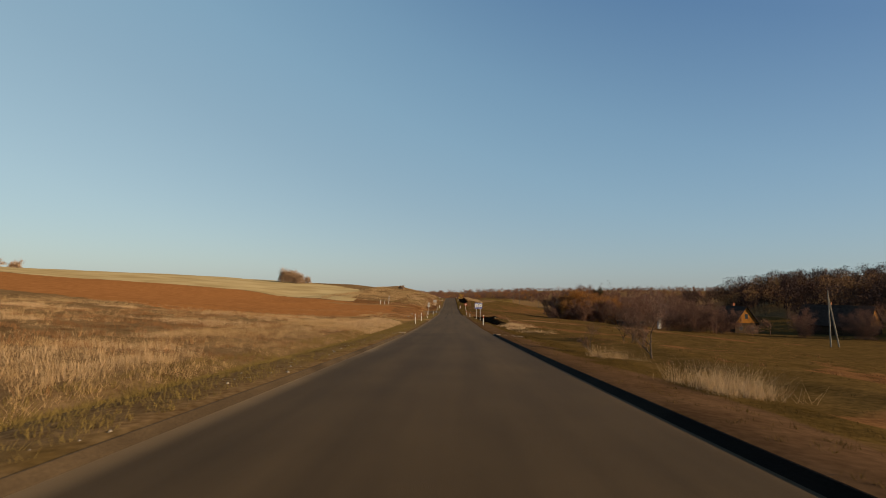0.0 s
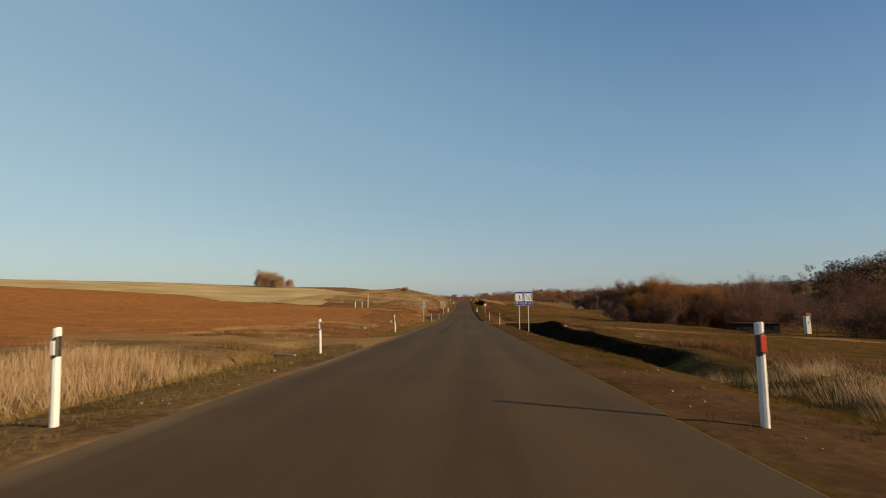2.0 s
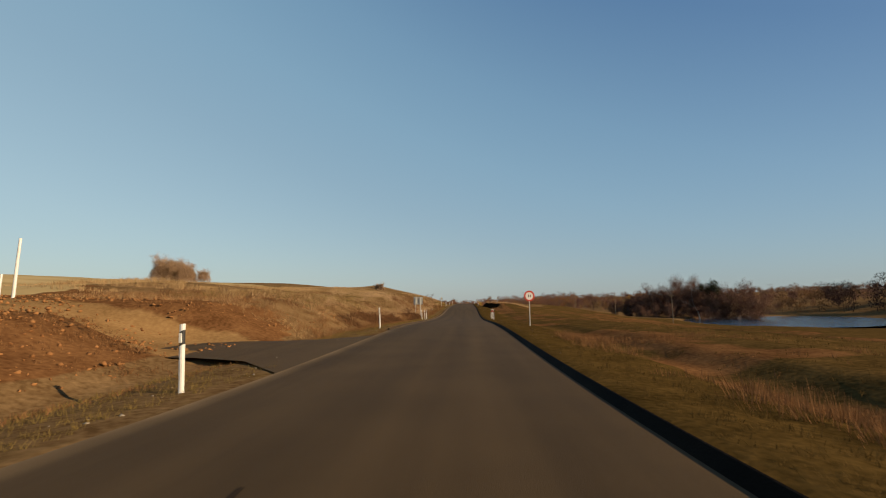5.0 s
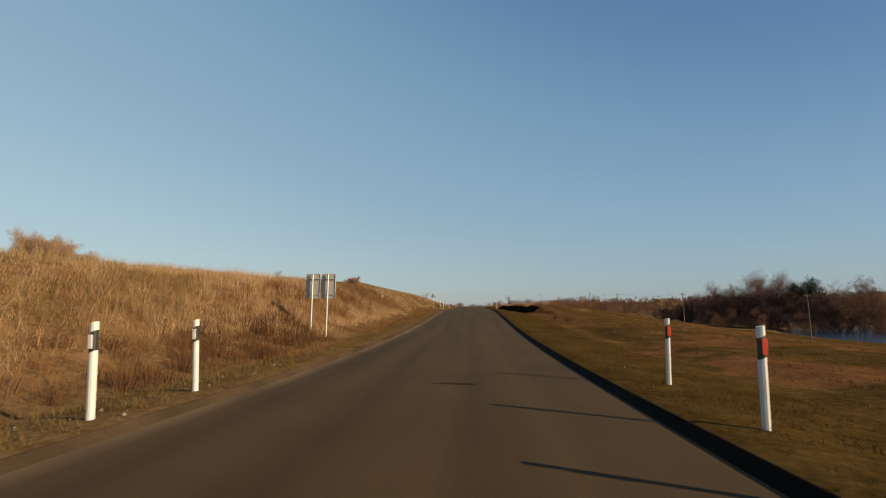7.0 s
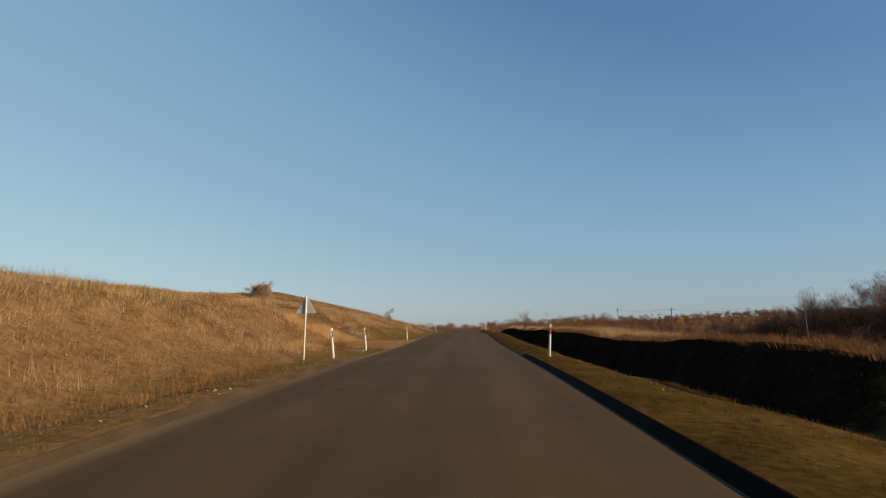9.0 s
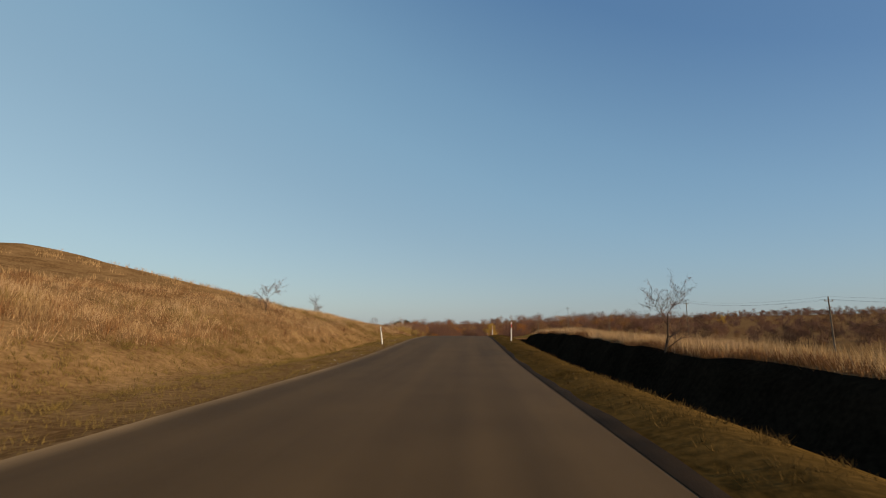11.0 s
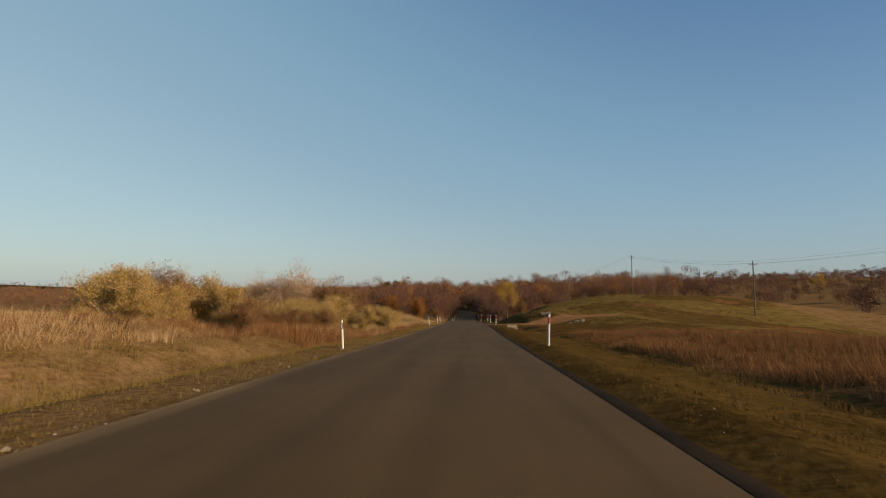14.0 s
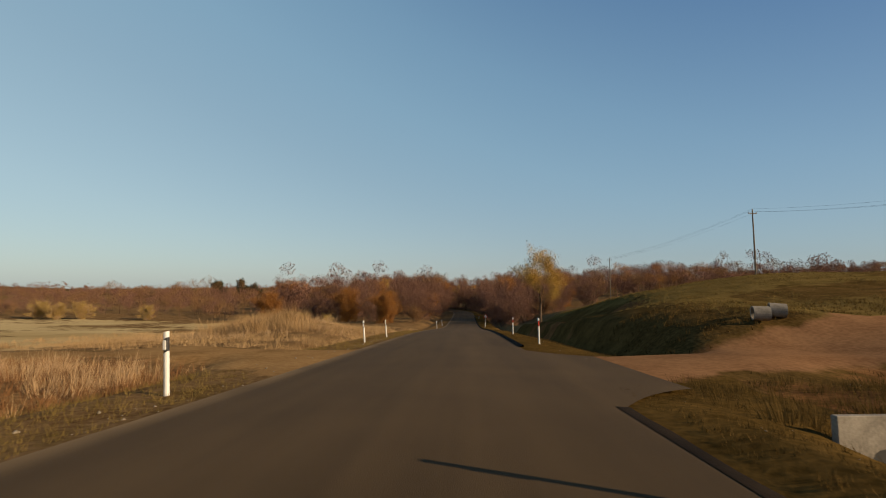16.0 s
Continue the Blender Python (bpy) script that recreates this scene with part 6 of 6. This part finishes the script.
tussocks("grass_tussocks", "rusty pinkish tall weeds before the thicket", RUST, 131, 420, -15, -6.4, 379, 396, 1.15, 0.7, 46, 0.007, -0.15, 4.0)
tussocks("grass_tussocks", "dark russet weeds in the roadside hollow", DARK_RUST, 132, 420, -16, -8.4, 343, 386, 0.5, 0.6, 34, 0.007, 0.12, 4.0)


def lumps(name, label, mat, seed, n, s0, s1, y0, y1, low, high, patch=-0.3):
    """Loose clods or stones: uneven octahedra in one mesh."""
    rng = np.random.default_rng(seed)
    s, y = rng.uniform(s0, s1, n), rng.uniform(y0, y1, n)
    x = s + road_x(y)
    ok = rough(x, y, 5, seed) > patch
    x, y = x[ok], y[ok]
    z = ground_z(x, y)
    r = low + (high - low) * rng.random(len(x)) ** 2.5
    unit = np.array([(1, 0, 0), (0, 1, 0), (-1, 0, 0), (0, -1, 0), (0, 0, 0.8), (0, 0, -0.8)], float)
    v = unit[None] * r[:, None, None] * rng.uniform(0.6, 1.35, (len(x), 6, 1)) + rng.normal(0, 0.18, (len(x), 6, 3)) * r[:, None, None]
    v += np.stack([x, y, z + r * 0.2], 1)[:, None]
    f = np.array([(0, 1, 4), (1, 2, 4), (2, 3, 4), (3, 0, 4), (1, 0, 5), (2, 1, 5), (3, 2, 5), (0, 3, 5)])
    faces = (f[None] + 6 * np.arange(len(x))[:, None, None]).reshape(-1, 3)
    ob = new(name, fast_mesh(name, v.reshape(-1, 3), faces, mat, 3))
    return tagged(ob, label, "soil" if "clod" in name else "stones", kind="stuff")


CLOD = mixed("red_brown_soil", (0.085, 0.036, 0.0140), (0.215, 0.105, 0.0430), 0.4, 12, 0.95, 0.4, spread=0.4)
STONE = mixed("pale_field_stone", (0.114, 0.0912, 0.0684), (0.2128, 0.1824, 0.1444), 0.3, 20, 0.9, 0.3)
lumps("soil_clods", "rough clods of red-brown ploughed soil", CLOD, 71, 19000, -34, -7.2, 88, 160, 0.02, 0.10, -0.6)
lumps("soil_clods", "large turned clods in the last furrows", CLOD, 70, 1700, -19, -8, 110, 134, 0.04, 0.17, -0.1)
lumps("gravel_stones", "small pale stones along the verge", STONE, 72, 1500, -4.6, -3.5, 0, 440, 0.010, 0.05)
lumps("gravel_stones", "small pale stones along the verge", STONE, 73, 350, 3.5, 5.2, 33, 104, 0.010, 0.03)
lumps("gravel_stones", "small pale stones along the verge", STONE, 75, 500, 3.7, 5.0, 120, 440, 0.008, 0.03)
lumps("gravel_stones", "small stones along the dirt track edge", STONE, 76, 160, 5.0, 9.5, 417.6, 420.4, 0.012, 0.05)
lumps("gravel_stones", "a few pale stones on the bank foot", STONE, 74, 40, -8, -5, 170, 345, 0.03, 0.09)


def boulder(x, y, r, seed):
    rng = np.random.default_rng(seed)
    bm = bmesh.new()
    bmesh.ops.create_icosphere(bm, subdivisions=2, radius=r)
    for v in bm.verts:
        v.co *= 1 + 0.18 * math.sin(3 * v.co.x / r + seed) + rng.normal(0, 0.05)
        v.co.z *= 0.7
    me = bpy.data.meshes.new("boulder")
    bm.to_mesh(me)
    bm.free()
    me.materials.append(STONE)
    ob = new("boulder", me)
    ob.matrix_world = pose(x, y, gz(x, y) + r * 0.25, 0, 0, seed * 40)
    tagged(ob, "pale rounded field stone", "stone", "field stones")


for k, (x, y, r) in enumerate(((-8.5, 91, 0.28), (-7.6, 108.5, 0.22), (8.6, 88, 0.18), (-9.5, 111, 0.3), (-6.6, 222, 0.22), (13.3, 417.2, 0.2), (14.3, 419.6, 0.22))):
    boulder(x, y, r, k + 1)
